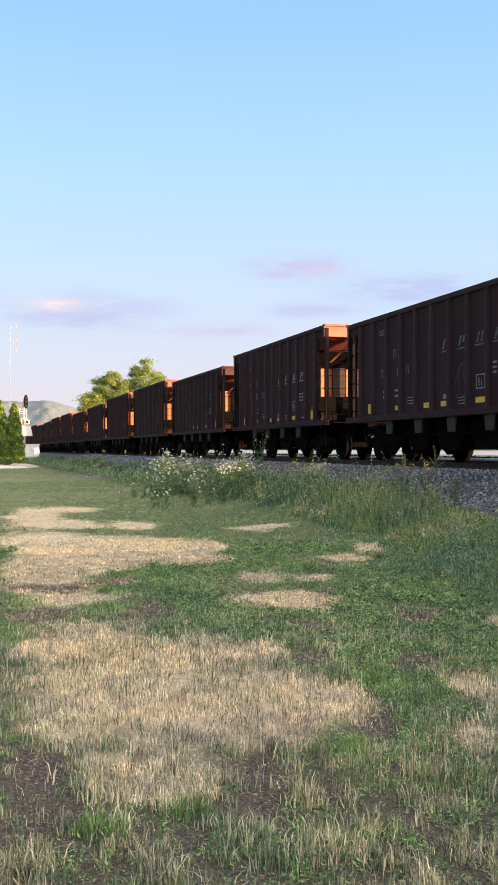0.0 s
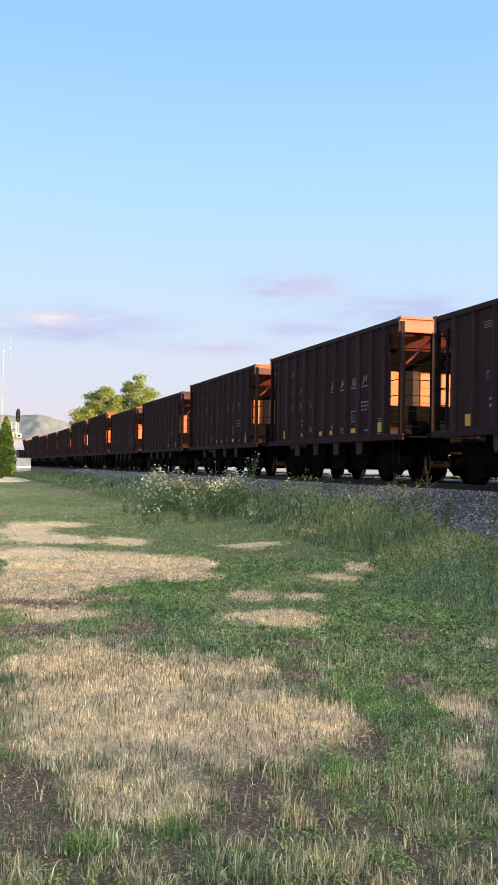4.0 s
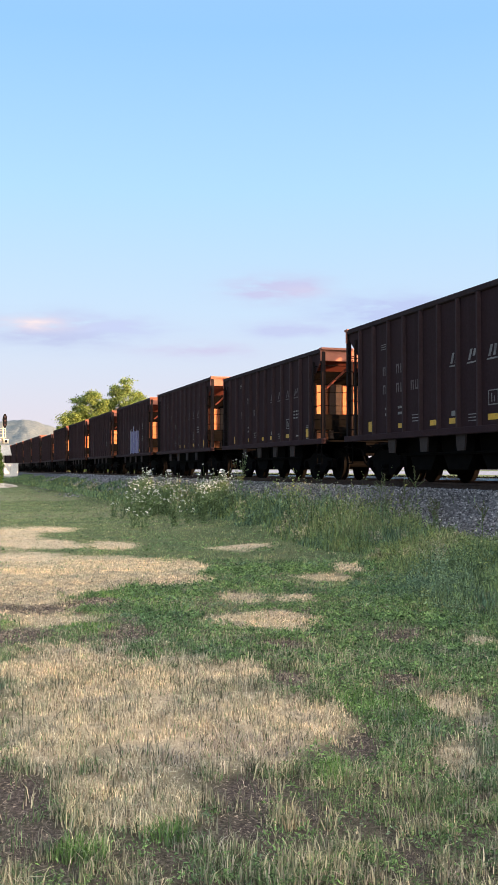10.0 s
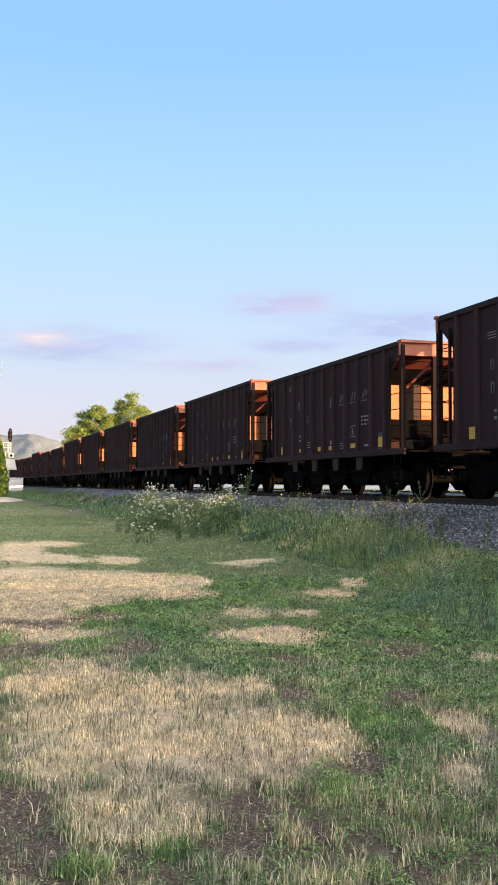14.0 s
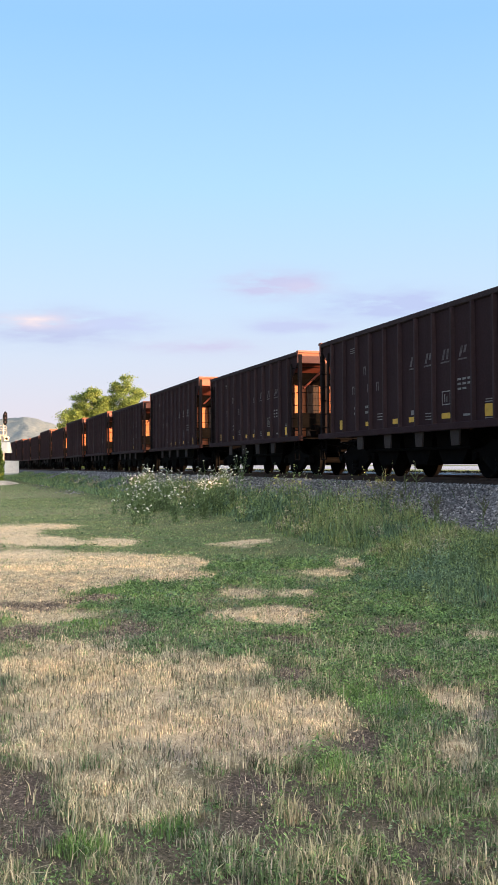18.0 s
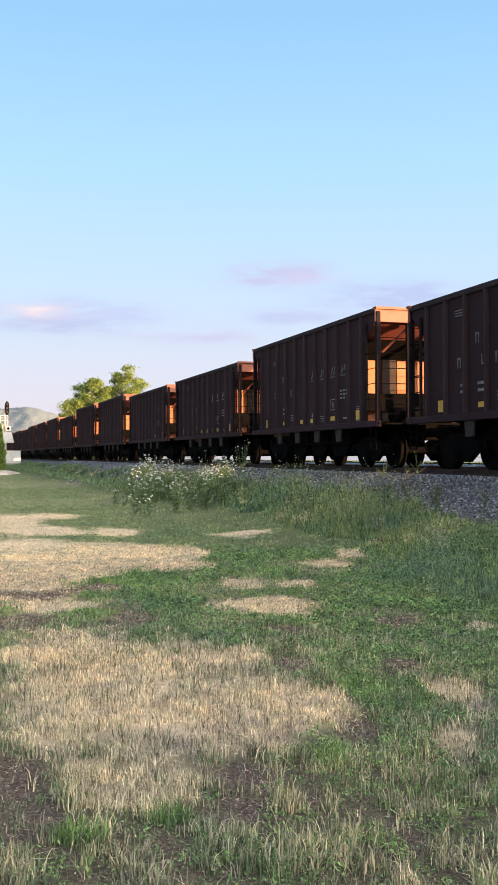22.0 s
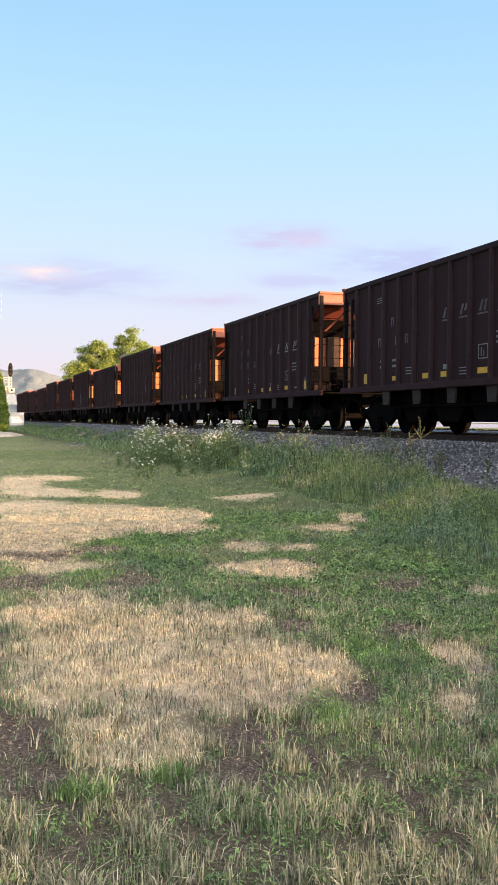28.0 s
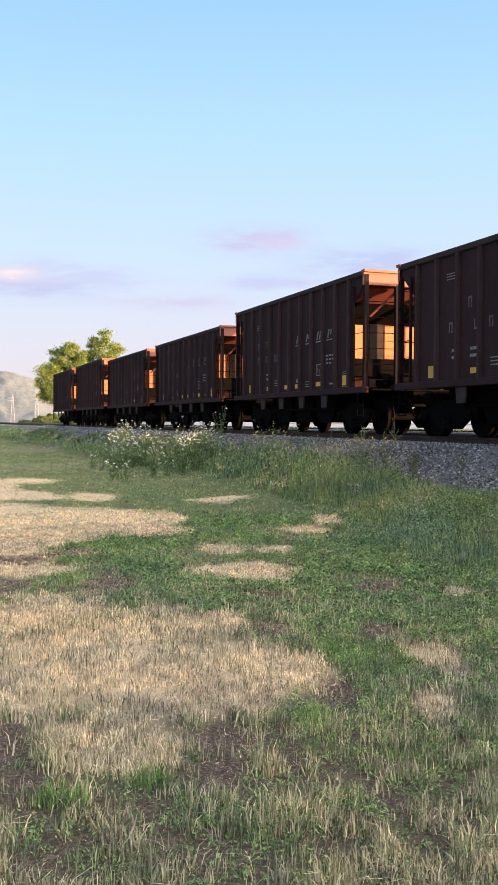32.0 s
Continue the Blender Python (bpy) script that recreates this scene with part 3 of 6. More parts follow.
def side_marks(car, x, s, variant):
    """Stencils and reflectors on one side; s = -1 or +1 is the side, seen from outside the text runs along s*y."""
    xo = x + 0.018 * s

    def yy(r):      # metres along the side from the end at which the lettering begins
        return (HALF - r) * (1 if s < 0 else -1)

    def rect(bm, r, z, w, h):
        y0, y1 = yy(r), yy(r + w)
        q = [bm.verts.new(p) for p in ((xo, y0, z), (xo, y1, z), (xo, y1, z + h), (xo, y0, z + h))]
        bm.faces.new(q)
    for r, z, w, h in ((1.27, 1.25, 0.36, 0.25), (2.92, 1.28, 0.32, 0.11), (4.46, 1.27, 0.40, 0.12), (5.30, 1.27, 0.38, 0.12), (6.82, 1.28, 0.40, 0.12), (8.55, 1.25, 0.36, 0.25)):
        bm = bmesh.new()
        rect(bm, r, z, w, h)
        part("reflector", bm, YELLOW, car, "yellow reflective plate")
    bm = bmesh.new()
    for k in range(3):                       # capacity lines by the top and low down
        rect(bm, 2.0, 3.33 - k * 0.055, 0.42, 0.018)
        rect(bm, 3.62, 1.54 - k * 0.07, 0.36, 0.022)
        rect(bm, 6.08, 1.42 - k * 0.065, 0.36, 0.02)
        for i in range(3 - (k == 2)):
            rect(bm, 7.5 + 0.2 * i, 2.05 - k * 0.1, 0.15, 0.045)
    for k in range(2):
        rect(bm, 2.22, 1.74 - k * 0.14, 0.18, 0.06)
        rect(bm, 2.90, 1.74 - k * 0.14, 0.34, 0.06)
    rect(bm, 5.40, 1.43, 0.24, 0.11)
    rect(bm, 7.72, 1.30, 0.28, 0.045)
    for k in range(6):
        rect(bm, 0.76, 1.28 + 0.07 * k, 0.05, 0.045)
    rect(bm, 8.55, 1.53, 0.34, 0.02)
    rect(bm, 8.58, 1.58, 0.26, 0.02)
    rect(bm, 8.55, 1.21, 0.36, 0.018)
    part("stencil", bm, WHITE_MARK, car, "small white stencilled capacity and test lines")["kind"] = "stuff"
    bm = bmesh.new()                          # consolidated plate: a frame with a bar
    for r, z, w, h in ((6.84, 1.57, 0.36, 0.022), (6.84, 1.85, 0.36, 0.022), (6.84, 1.592, 0.025, 0.258), (7.175, 1.592, 0.025, 0.258), (6.94, 1.63, 0.04, 0.17), (7.04, 1.63, 0.03, 0.12)):
        rect(bm, r, z, w, h)
    part("stencil", bm, WHITE_MARK, car, "white framed inspection stencil")["kind"] = "stuff"
    bm = bmesh.new()                          # reporting marks and number as bars
    for j, cells in enumerate(((2.10, 2.32, 2.82, 3.04), (2.10, 2.32, 2.82, 3.04, 3.56, 3.78))):
        for i, r in enumerate(cells):
            if variant == 0 and (i + j) % 3 == 0:
                continue
            rect(bm, r, 2.58 - j * 0.45, 0.045, 0.22)
            rect(bm, r + 0.10, 2.58 - j * 0.45, 0.045, 0.22)
            rect(bm, r + 0.045, 2.58 - j * 0.45 + (0.0 if i % 2 else 0.18), 0.055, 0.04)
    part("number_marking", bm, FADED_MARK, car, "faded white number bars")["kind"] = "stuff"
    bm = bmesh.new()                          # railroad emblem: four slanted bar shapes, each underlined
    for i, r in enumerate((5.36, 6.08, 6.84, 7.56)):
        y, sg = yy(r), (1 if s < 0 else -1)
        z0 = 2.54
        for pts in (((0.0, 0.0), (0.09, 0.0), (0.18, 0.22), (0.09, 0.22)), ((0.18, 0.07 * (i % 2)), (0.27, 0.07 * (i % 2)), (0.33, 0.22), (0.24, 0.22)),
                    ((-0.05, -0.07), (0.33, -0.07), (0.345, -0.035), (-0.035, -0.035))):
            q = [bm.verts.new((xo, y - sg * a, z0 + b)) for a, b in pts]
            bm.faces.new(q)
    part("emblem", bm, FADED_MARK if variant != 1 else WHITE_MARK, car, "slanted worn white railroad emblem shapes")["kind"] = "stuff"


def scrawl(car, seed, r0, r1, z0, z1, label, t=0.022, mat=None):
    """One long spray-painted line."""
    rnd = random.Random(seed)
    bm = bmesh.new()
    xo = -(HW - 0.10) - 0.0235
    pts = []
    for k in range(22):
        u = k / 21
        pts.append(Vector((xo, HALF - (r0 + (r1 - r0) * u + 0.12 * math.sin(u * 17 + seed)), z0 + (z1 - z0) * (0.5 + 0.45 * math.sin(u * 11 + seed * 2) * rnd.uniform(0.7, 1)))))
    for p, q in zip(pts, pts[1:]):
        d = (q - p).normalized()
        n = Vector((0, -d.z, d.y)) * t
        bm.faces.new([bm.verts.new(v) for v in (p - n, q - n, q + n, p + n)])
    part("graffiti", bm, mat or SPRAY, car, label)["kind"] = "stuff"


def make_car(H, variant):
    """A steel open hopper, 11.65 m over couplers; H is the top over the rail."""
    car = thing("hopper_car", "dark brown ribbed steel open hopper car rolling on the near track", "freight car", "hopper cars of the train")
    # side sheets, with the upper corner cut back over the end cages
    YE, YB = 4.30, 4.20
    for s in (-1, 1):
        x = s * (HW - 0.10)
        bm = bmesh.new()
        prism(bm, [(-YE, 1.16), (YE, 1.16), (YE, H - 0.76), (HALF - 0.06, H - 0.27), (HALF - 0.06, H - 0.12),
                   (-HALF + 0.06, H - 0.12), (-HALF + 0.06, H - 0.27), (-YE, H - 0.76)], 'x', x - 0.012, x + 0.012)
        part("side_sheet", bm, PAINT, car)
        bm = bmesh.new()
        box(bm, x - 0.07, x + 0.12, -HALF, HALF, H - 0.13, H, 0.02)
        part("top_chord", bm, CHORD, car, "grey worn steel top chord")
        bm = bmesh.new()
        box(bm, x - 0.10, x + 0.06, -HALF - 0.1, HALF + 0.1, 1.03, 1.18, 0.012)
        box(bm, x + s * 0.06, x + s * 0.09, -HALF - 0.1, HALF + 0.1, 1.03, 1.06)
        part("side_sill", bm, PAINT, car)
        first = None
        if s > 0:                                # the posts of the side that faces the river
            bm = bmesh.new()
            for y in POSTS:
                prism(bm, [(x + 0.012, y - 0.036), (x + 0.102, y - 0.026), (x + 0.102, y + 0.026), (x + 0.012, y + 0.036)], 'z', 1.18, H - 0.13)
            part("side_posts", bm, PAINT_POST, car)["kind"] = "stuff"
        for k, y in enumerate(POSTS if s < 0 else ()):
            if first is None:
                bm = bmesh.new()
                prism(bm, [(-0.036, 0), (-0.026, 0.09), (0.026, 0.09), (0.036, 0)], 'z', 1.18, H - 0.13)
                bmesh.ops.rotate(bm, verts=bm.verts, matrix=Matrix.Rotation(radians(90), 3, 'Z'))
                first = part("side_post", bm, PAINT_POST, car, loc=(x - 0.012, y, 0))
            else:
                again("side_post", first, car, (x - 0.012, y, 0))
        if s < 0:
            side_marks(car, x, s, variant)
        plate = None
        for y in (-2.45, -0.85, 0.75, 2.35):     # door-mechanism hangers under the sill
            if plate is None:
                bm = bmesh.new()
                prism(bm, [(-0.20, 1.03), (0.20, 1.03), (0.15, 0.70), (-0.15, 0.70)], 'x', -0.02, 0.02)
                plate = part("hanger_plate", bm, CHUTE, car, "grey steel hanger plate under the sill", loc=(x, y, 0))
            else:
                again("hanger_plate", plate, car, (x, y, 0), label="grey steel hanger plate under the sill")
    # ends
    for e in (-1, 1):
        bm = bmesh.new()                         # top end plate with its window strip
        box(bm, -HW + 0.02, HW - 0.02, e * HALF - 0.03, e * HALF + 0.03, H - 0.36, H - 0.004, 0.01)
        box(bm, -HW + 0.02, HW - 0.02, e * HALF - 0.10, e * HALF + 0.10, H - 0.05, H + 0.012)
        part("end_plate", bm, LIT_PLATE, car, "end plate coloured sunlit orange-brown")
        za, ya, zb, yb = H - 0.24, HALF - 0.06, 2.80, YB - 0.45      # sloping end sheet behind the plate, red above, its shadow painted black below
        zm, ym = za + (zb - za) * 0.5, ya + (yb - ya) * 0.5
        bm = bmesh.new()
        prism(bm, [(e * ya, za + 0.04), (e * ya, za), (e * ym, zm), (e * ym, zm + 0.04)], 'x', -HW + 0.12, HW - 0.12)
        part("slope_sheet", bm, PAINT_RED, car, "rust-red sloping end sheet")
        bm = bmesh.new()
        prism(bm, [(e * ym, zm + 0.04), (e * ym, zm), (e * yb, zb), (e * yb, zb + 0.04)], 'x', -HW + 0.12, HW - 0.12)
        part("slope_sheet", bm, UNDER_SHADE, car, "lower end sheet painted black as in shadow")
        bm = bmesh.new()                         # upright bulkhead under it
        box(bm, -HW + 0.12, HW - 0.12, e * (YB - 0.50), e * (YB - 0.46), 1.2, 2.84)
        part("bulkhead", bm, LIT_END, car, "end bulkhead coloured sunlit orange-brown")
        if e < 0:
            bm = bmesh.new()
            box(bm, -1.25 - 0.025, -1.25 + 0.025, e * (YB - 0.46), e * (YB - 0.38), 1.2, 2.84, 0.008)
            part("bulkhead_rib", bm, POST_DARK, car)
            # near-black beam stands in for the shadow across the bulkhead
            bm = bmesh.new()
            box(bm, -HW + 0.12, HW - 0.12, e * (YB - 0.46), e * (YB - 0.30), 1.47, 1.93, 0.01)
            part("cross_beam", bm, UNDER_SHADE, car)
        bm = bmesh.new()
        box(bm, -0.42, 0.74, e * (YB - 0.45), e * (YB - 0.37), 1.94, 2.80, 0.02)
        part("centre_box", bm, LIT_END, car)
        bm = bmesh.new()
        box(bm, -0.84, -0.44, e * (YB - 0.455), e * (YB - 0.36), 1.2, 2.82, 0.012)
        part("end_channel", bm, CHANNEL, car, "grey-brown upright channel on the bulkhead")
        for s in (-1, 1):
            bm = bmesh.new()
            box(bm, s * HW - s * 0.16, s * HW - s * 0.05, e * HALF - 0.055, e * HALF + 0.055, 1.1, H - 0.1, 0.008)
            part("corner_post", bm, POST_DARK, car)
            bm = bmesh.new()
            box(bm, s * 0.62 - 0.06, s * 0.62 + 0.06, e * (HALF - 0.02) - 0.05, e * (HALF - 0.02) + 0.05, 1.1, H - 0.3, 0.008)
            part("end_post", bm, POST_DARK, car)
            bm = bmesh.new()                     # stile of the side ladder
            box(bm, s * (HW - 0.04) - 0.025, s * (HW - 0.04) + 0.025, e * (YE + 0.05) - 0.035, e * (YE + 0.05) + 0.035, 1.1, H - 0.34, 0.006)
            part("ladder_stile", bm, POST_DARK, car)
            bm = bmesh.new()                     # rungs across the cage, end and side
            for k in range(6):
                z = 1.35 + 0.38 * k
                bar(bm, (s * (HW - 0.09), e * HALF, z), (s * 0.62, e * HALF, z), 0.011, 5)
            part("end_ladder", bm, UNDER_SHADE, car)["kind"] = "stuff"
            bm = bmesh.new()
            for k in range(6):
                z = 1.35 + 0.38 * k
                bar(bm, (s * (HW - 0.04), e * HALF, z), (s * (HW - 0.04), e * (YE + 0.05), z), 0.011, 5)
            part("side_ladder", bm, UNDER_SHADE, car)["kind"] = "stuff"
            bm = bmesh.new()                     # diagonal brace under the top
            bar(bm, (s * (HW - 0.25), e * (HALF - 0.10), H - 1.12), (s * 0.55, e * (HALF - 0.10), H - 0.42), 0.035, 6)
            part("brace", bm, PAINT_RED, car, "rust-red diagonal brace")
            bm = bmesh.new()                     # sill step
            for y in (0.0, 0.34):
                bar(bm, (s * (HW - 0.06), e * (HALF - y), 1.05), (s * (HW - 0.06), e * (HALF - y), 0.46), 0.018, 5)
            for z in (0.46, 0.72):
                bar(bm, (s * (HW - 0.06), e * HALF, z), (s * (HW - 0.06), e * (HALF - 0.34), z), 0.018, 5)
            part("sill_step", bm, UNDER_SHADE, car)
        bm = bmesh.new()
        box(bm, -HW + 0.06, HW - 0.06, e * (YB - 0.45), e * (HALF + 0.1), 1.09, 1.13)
        part("end_platform", bm, UNDER_SHADE, car)
        bm = bmesh.new()
        box(bm, -0.11, 0.11, e * (HALF + 0.05), e * 5.45, 0.78, 1.0, 0.02)
        box(bm, -0.17, 0.17, e * 5.42, e * 5.80, 0.72, 1.04, 0.05)
        bar(bm, (-0.17, e * 5.5, 0.8), (-0.9, e * 5.1, 0.95), 0.015, 5)
        part("coupler", bm, WHEEL_SHADE, car)
        bm = bmesh.new()
        prev = None
        for k in range(7):
            u = k / 6
            p = Vector((-0.35, e * (HALF + 0.15 + 0.72 * u), 0.85 - 0.42 * math.sin(math.pi * min(u, 0.8))))
            if prev is not None:
                bar(bm, prev, p, 0.028, 6)
            prev = p
        part("brake_hose", bm, UNDER_SHADE, car, "black rubber brake hose")
    # brake wheel and cylinder at one end
    bm = bmesh.new()
    for k in range(12):
        a, b = 2 * math.pi * k / 12, 2 * math.pi * (k + 1) / 12
        bar(bm, (-0.75 + 0.27 * math.cos(a), HALF - 0.30, 1.95 + 0.27 * math.sin(a)), (-0.75 + 0.27 * math.cos(b), HALF - 0.30, 1.95 + 0.27 * math.sin(b)), 0.015, 5)
    for k in range(3):
        a = math.pi * k / 3
        bar(bm, (-0.75 + 0.27 * math.cos(a), HALF - 0.30, 1.95 + 0.27 * math.sin(a)), (-0.75 - 0.27 * math.cos(a), HALF - 0.30, 1.95 - 0.27 * math.sin(a)), 0.011, 5)
    part("brake_wheel", bm, UNDER_SHADE, car)
    bm = bmesh.new()
    bar(bm, (-0.95, -4.62, 1.34), (0.5, -4.62, 1.34), 0.20, 12)
    part("brake_cylinder", bm, UNDER_SHADE, car)
    bm = bmesh.new()                             # brake gear on the other platform
    box(bm, -1.20, -0.25, HALF - 0.75, HALF - 0.36, 1.13, 1.72, 0.05)
    box(bm, -1.05, -0.55, HALF - 0.70, HALF - 0.40, 1.70, 1.90, 0.04)
    bar(bm, (-0.75, HALF - 0.38, 1.5), (-0.75, HALF - 0.28, 1.95), 0.03, 6)
    part("brake_gear", bm, UNDER_SHADE, car, "black brake gear on the end platform")
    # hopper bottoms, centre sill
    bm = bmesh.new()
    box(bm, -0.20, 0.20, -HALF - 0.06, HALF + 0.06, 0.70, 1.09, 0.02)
    part("centre_sill", bm, UNDER_SHADE, car)
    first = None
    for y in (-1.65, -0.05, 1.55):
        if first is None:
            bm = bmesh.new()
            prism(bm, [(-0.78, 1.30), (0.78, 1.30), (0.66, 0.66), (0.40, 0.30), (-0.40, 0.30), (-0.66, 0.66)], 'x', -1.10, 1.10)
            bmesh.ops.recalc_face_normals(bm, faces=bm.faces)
            first = part("hopper_bay", bm, UNDER_SHADE, car, loc=(0, y, 0))
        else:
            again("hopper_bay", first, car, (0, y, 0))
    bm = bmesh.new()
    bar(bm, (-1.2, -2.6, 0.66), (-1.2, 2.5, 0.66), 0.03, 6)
    part("door_shaft", bm, UNDER_SHADE, car)
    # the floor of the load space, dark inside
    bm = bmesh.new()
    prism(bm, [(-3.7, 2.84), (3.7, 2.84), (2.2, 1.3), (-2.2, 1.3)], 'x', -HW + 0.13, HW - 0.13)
    part("load", bm, UNDER_SHADE, car, "dark leftover ore inside the hopper")
    for y in (-3.52, 3.52):
        make_truck(car, y)
    return car


LOW_CARS = (-1, 2, 4, 8, 12, 15, 16, 17, 19, 25, 31, 32, 34, 37, 39, 40, 43, 51, 55, 56)     # cars of the lower build
MID_CARS = (7, 11, 35, 47, 53)
TALL_CARS = (42, 50)
FIRST, LAST = -3, 58


def make_train():
    kinds = {}
    cars = []
    for n in range(FIRST, LAST + 1):
        k = (3.74 if n in LOW_CARS else 3.84 if n in MID_CARS else 4.08 if n in TALL_CARS else 4.0, 1 if n % 3 == 0 else 0)
        if k not in kinds:
            kinds[k] = car = make_car(*k)
        else:
            car = copy_thing(kinds[k], Matrix.Identity(4))
        cars.append((n, k, car))
    return cars


train = make_train()


def graffiti_panel(car):
    """A block of blue and violet spray paint with pale jagged outlines, across three panels."""
    rnd = random.Random(4)
    xo = -(HW - 0.10) - 0.016
    dark, pale = bmesh.new(), bmesh.new()

    def poly(bm, pts, d):
        bm.faces.new([bm.verts.new((xo - d, HALF - r, z)) for r, z in pts])
    for r0, r1, top in GRAFFITI_PANELS:
        w = r1 - r0
        poly(dark, [(r0, 1.19), (r1, 1.19), (r1, top - 0.08), (r0 + w * 0.62, top - 0.05), (r0 + w * 0.55, top + 0.16), (r0 + w * 0.3, top - 0.03), (r0, top - 0.12)], 0)
        edge = [(r0, 1.19), (r0, top - 0.12), (r0 + w * 0.3, top - 0.03), (r0 + w * 0.55, top + 0.16), (r0 + w * 0.62, top - 0.05), (r1, top - 0.08), (r1, 1.19)]
        for (a, b), (c, d) in zip(edge, edge[1:]):
            n = Vector((-(d - b), c - a)).normalized() * 0.028
            poly(pale, [(a - n.x, b - n.y), (c - n.x, d - n.y), (c + n.x, d + n.y), (a + n.x, b + n.y)], 0.002)
        for k in range(5):
            cr, cz = rnd.uniform(r0 + 0.12, r1 - 0.1), rnd.uniform(1.35, top - 0.2)
            m = rnd.randint(5, 7)
            poly(pale if k % 2 else dark, [(cr + rnd.uniform(0.04, 0.12) * math.cos(2 * math.pi * i / m), cz + rnd.uniform(0.05, 0.16) * math.sin(2 * math.pi * i / m)) for i in range(m)], 0.0035 + 0.0005 * k)
    for y in POSTS[3:6]:                          # the paint runs over the posts
        box(dark, xo - 0.094, xo + 0.004, y - 0.040, y + 0.040, 1.20, 2.42)
    part("graffiti", dark, SPRAY_DARK, car, "blue and violet spray-painted graffiti block")["kind"] = "stuff"
    part("graffiti", pale, SPRAY, car, "pale jagged graffiti outlines")["kind"] = "stuff"


GRAFFITI_PANELS = ((4.20, 4.86, 2.55), (4.98, 5.67, 2.72), (5.79, 6.48, 2.45))


def mark_train():
    cars = {n: car for n, k, car in train}
    graffiti_panel(cars[21])
    scrawl(cars[20], 5, 3.6, 4.6, 1.25, 2.2, "thin grey graffiti scrawl", 0.022, SPRAY_GREY)
    scrawl(cars[2], 2, 6.0, 6.4, 1.35, 2.3, "thin faded graffiti scrawl", 0.016, FAINT_SPRAY)
    scrawl(cars[52], 7, 3.45, 3.75, 1.25, 1.85, "small pale jagged graffiti", 0.02)
    scrawl(cars[52], 9, 4.05, 4.40, 1.45, 2.35, "small pale jagged graffiti", 0.018)
    scrawl(cars[52], 12, 4.70, 5.05, 1.25, 1.95, "small pale jagged graffiti", 0.022)
    scrawl(cars[37], 8, 5.9, 6.5, 1.4, 2.0, "faint graffiti mark", 0.014, FAINT_SPRAY)


mark_train()

# ---- grass, weeds and flowers ----
GREEN = blade_material("grass_green", (0.040, 0.074, 0.030), (0.29, 0.41, 0.20))
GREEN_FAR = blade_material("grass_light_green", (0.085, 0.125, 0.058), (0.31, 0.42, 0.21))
FRESH_MAT = blade_material("grass_fresh", (0.07, 0.15, 0.035), (0.22, 0.38, 0.11))
STRAW_MAT = blade_material("grass_straw", (0.29, 0.21, 0.14), (1.0, 0.86, 0.66), 0.7, 0.2)
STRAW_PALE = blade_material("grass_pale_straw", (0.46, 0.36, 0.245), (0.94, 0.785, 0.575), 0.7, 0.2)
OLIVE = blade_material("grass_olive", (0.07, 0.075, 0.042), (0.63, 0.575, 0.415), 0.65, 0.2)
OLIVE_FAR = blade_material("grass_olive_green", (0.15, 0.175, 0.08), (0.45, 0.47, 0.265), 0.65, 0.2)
GREY_STRAW = blade_material("grass_grey_straw", (0.14, 0.11, 0.09), (0.79, 0.67, 0.56), 0.75, 0.15)
THATCH = blade_material("dead_thatch", (0.10, 0.078, 0.058), (0.48, 0.40, 0.29), 0.8, 0)
WEED = blade_material("weed_green", (0.048, 0.082, 0.034), (0.30, 0.42, 0.19))
BLUEGREEN = blade_material("weed_bluegreen", (0.045, 0.085, 0.052), (0.27, 0.40, 0.25))
YELLOWGREEN = blade_material("weed_yellowgreen", (0.10, 0.135, 0.045), (0.36, 0.43, 0.17))
CLOVER = blade_material("clover_leaf", (0.035, 0.072, 0.028), (0.25, 0.40, 0.15))
LITTER = blade_material("dead_litter", (0.05, 0.036, 0.030), (0.46, 0.37, 0.30), 0.9, 0)
PETAL = blade_material("flower_white", (0.78, 0.78, 0.74), (0.88, 0.88, 0.85), 0.7, 0.2)
STEM = blade_material("flower_stem", (0.09, 0.13, 0.05), (0.16, 0.21, 0.09))
SEED = blade_material("seed_head", (0.06, 0.058, 0.036), (0.16, 0.15, 0.09), 0.8, 0)

# spots of fresh, bright grass: x, y, half width, half length, turn
FRESH = (
    (2.15, 11.29, 0.56, 0.81, -11), (2.28, 10.04, 0.3, 0.41, -13), (2.65, 5.43, 0.21, 0.36, -26), (2.63, 5.15, 0.15, 0.18, -27), (2.54, 5.67, 0.14, 0.26, -24), (0.89, 3.81, 0.09, 0.11, -13),
    (0.50, 3.68, 0.10, 0.08, -7), (1.81, 4.38, 0.08, 0.15, -22), (1.32, 9.17, 0.27, 0.33, -8),
)
# blue-green broad weeds
BLUE = (
    (2.03, 7.68, 0.23, 0.48, -15), (5.21, 11.1, 0.42, 1.37, -25), (4.53, 10.12, 0.26, 0.66, -24), (5.28, 8.5, 0.17, 0.97, -32), (6.02, 16.14, 0.4, 1.15, -20), (5.95, 11.16, 0.58, 1.21, -28),
    (1.38, 4.88, 0.08, 0.2, -16), (2.58, 4.86, 0.16, 0.23, -28),
)

rng = np.random.default_rng(11)


def wedge(r0, r1, n, a0=-3.0, a1=36.0):
    """Points strewn evenly over a ring sector of the plan, from azimuth a0 to a1 off the line of the track."""
    r = np.sqrt(rng.uniform(r0 * r0, r1 * r1, n))
    a = np.radians(rng.uniform(a0, a1, n))
    return r * np.sin(a), r * np.cos(a), r


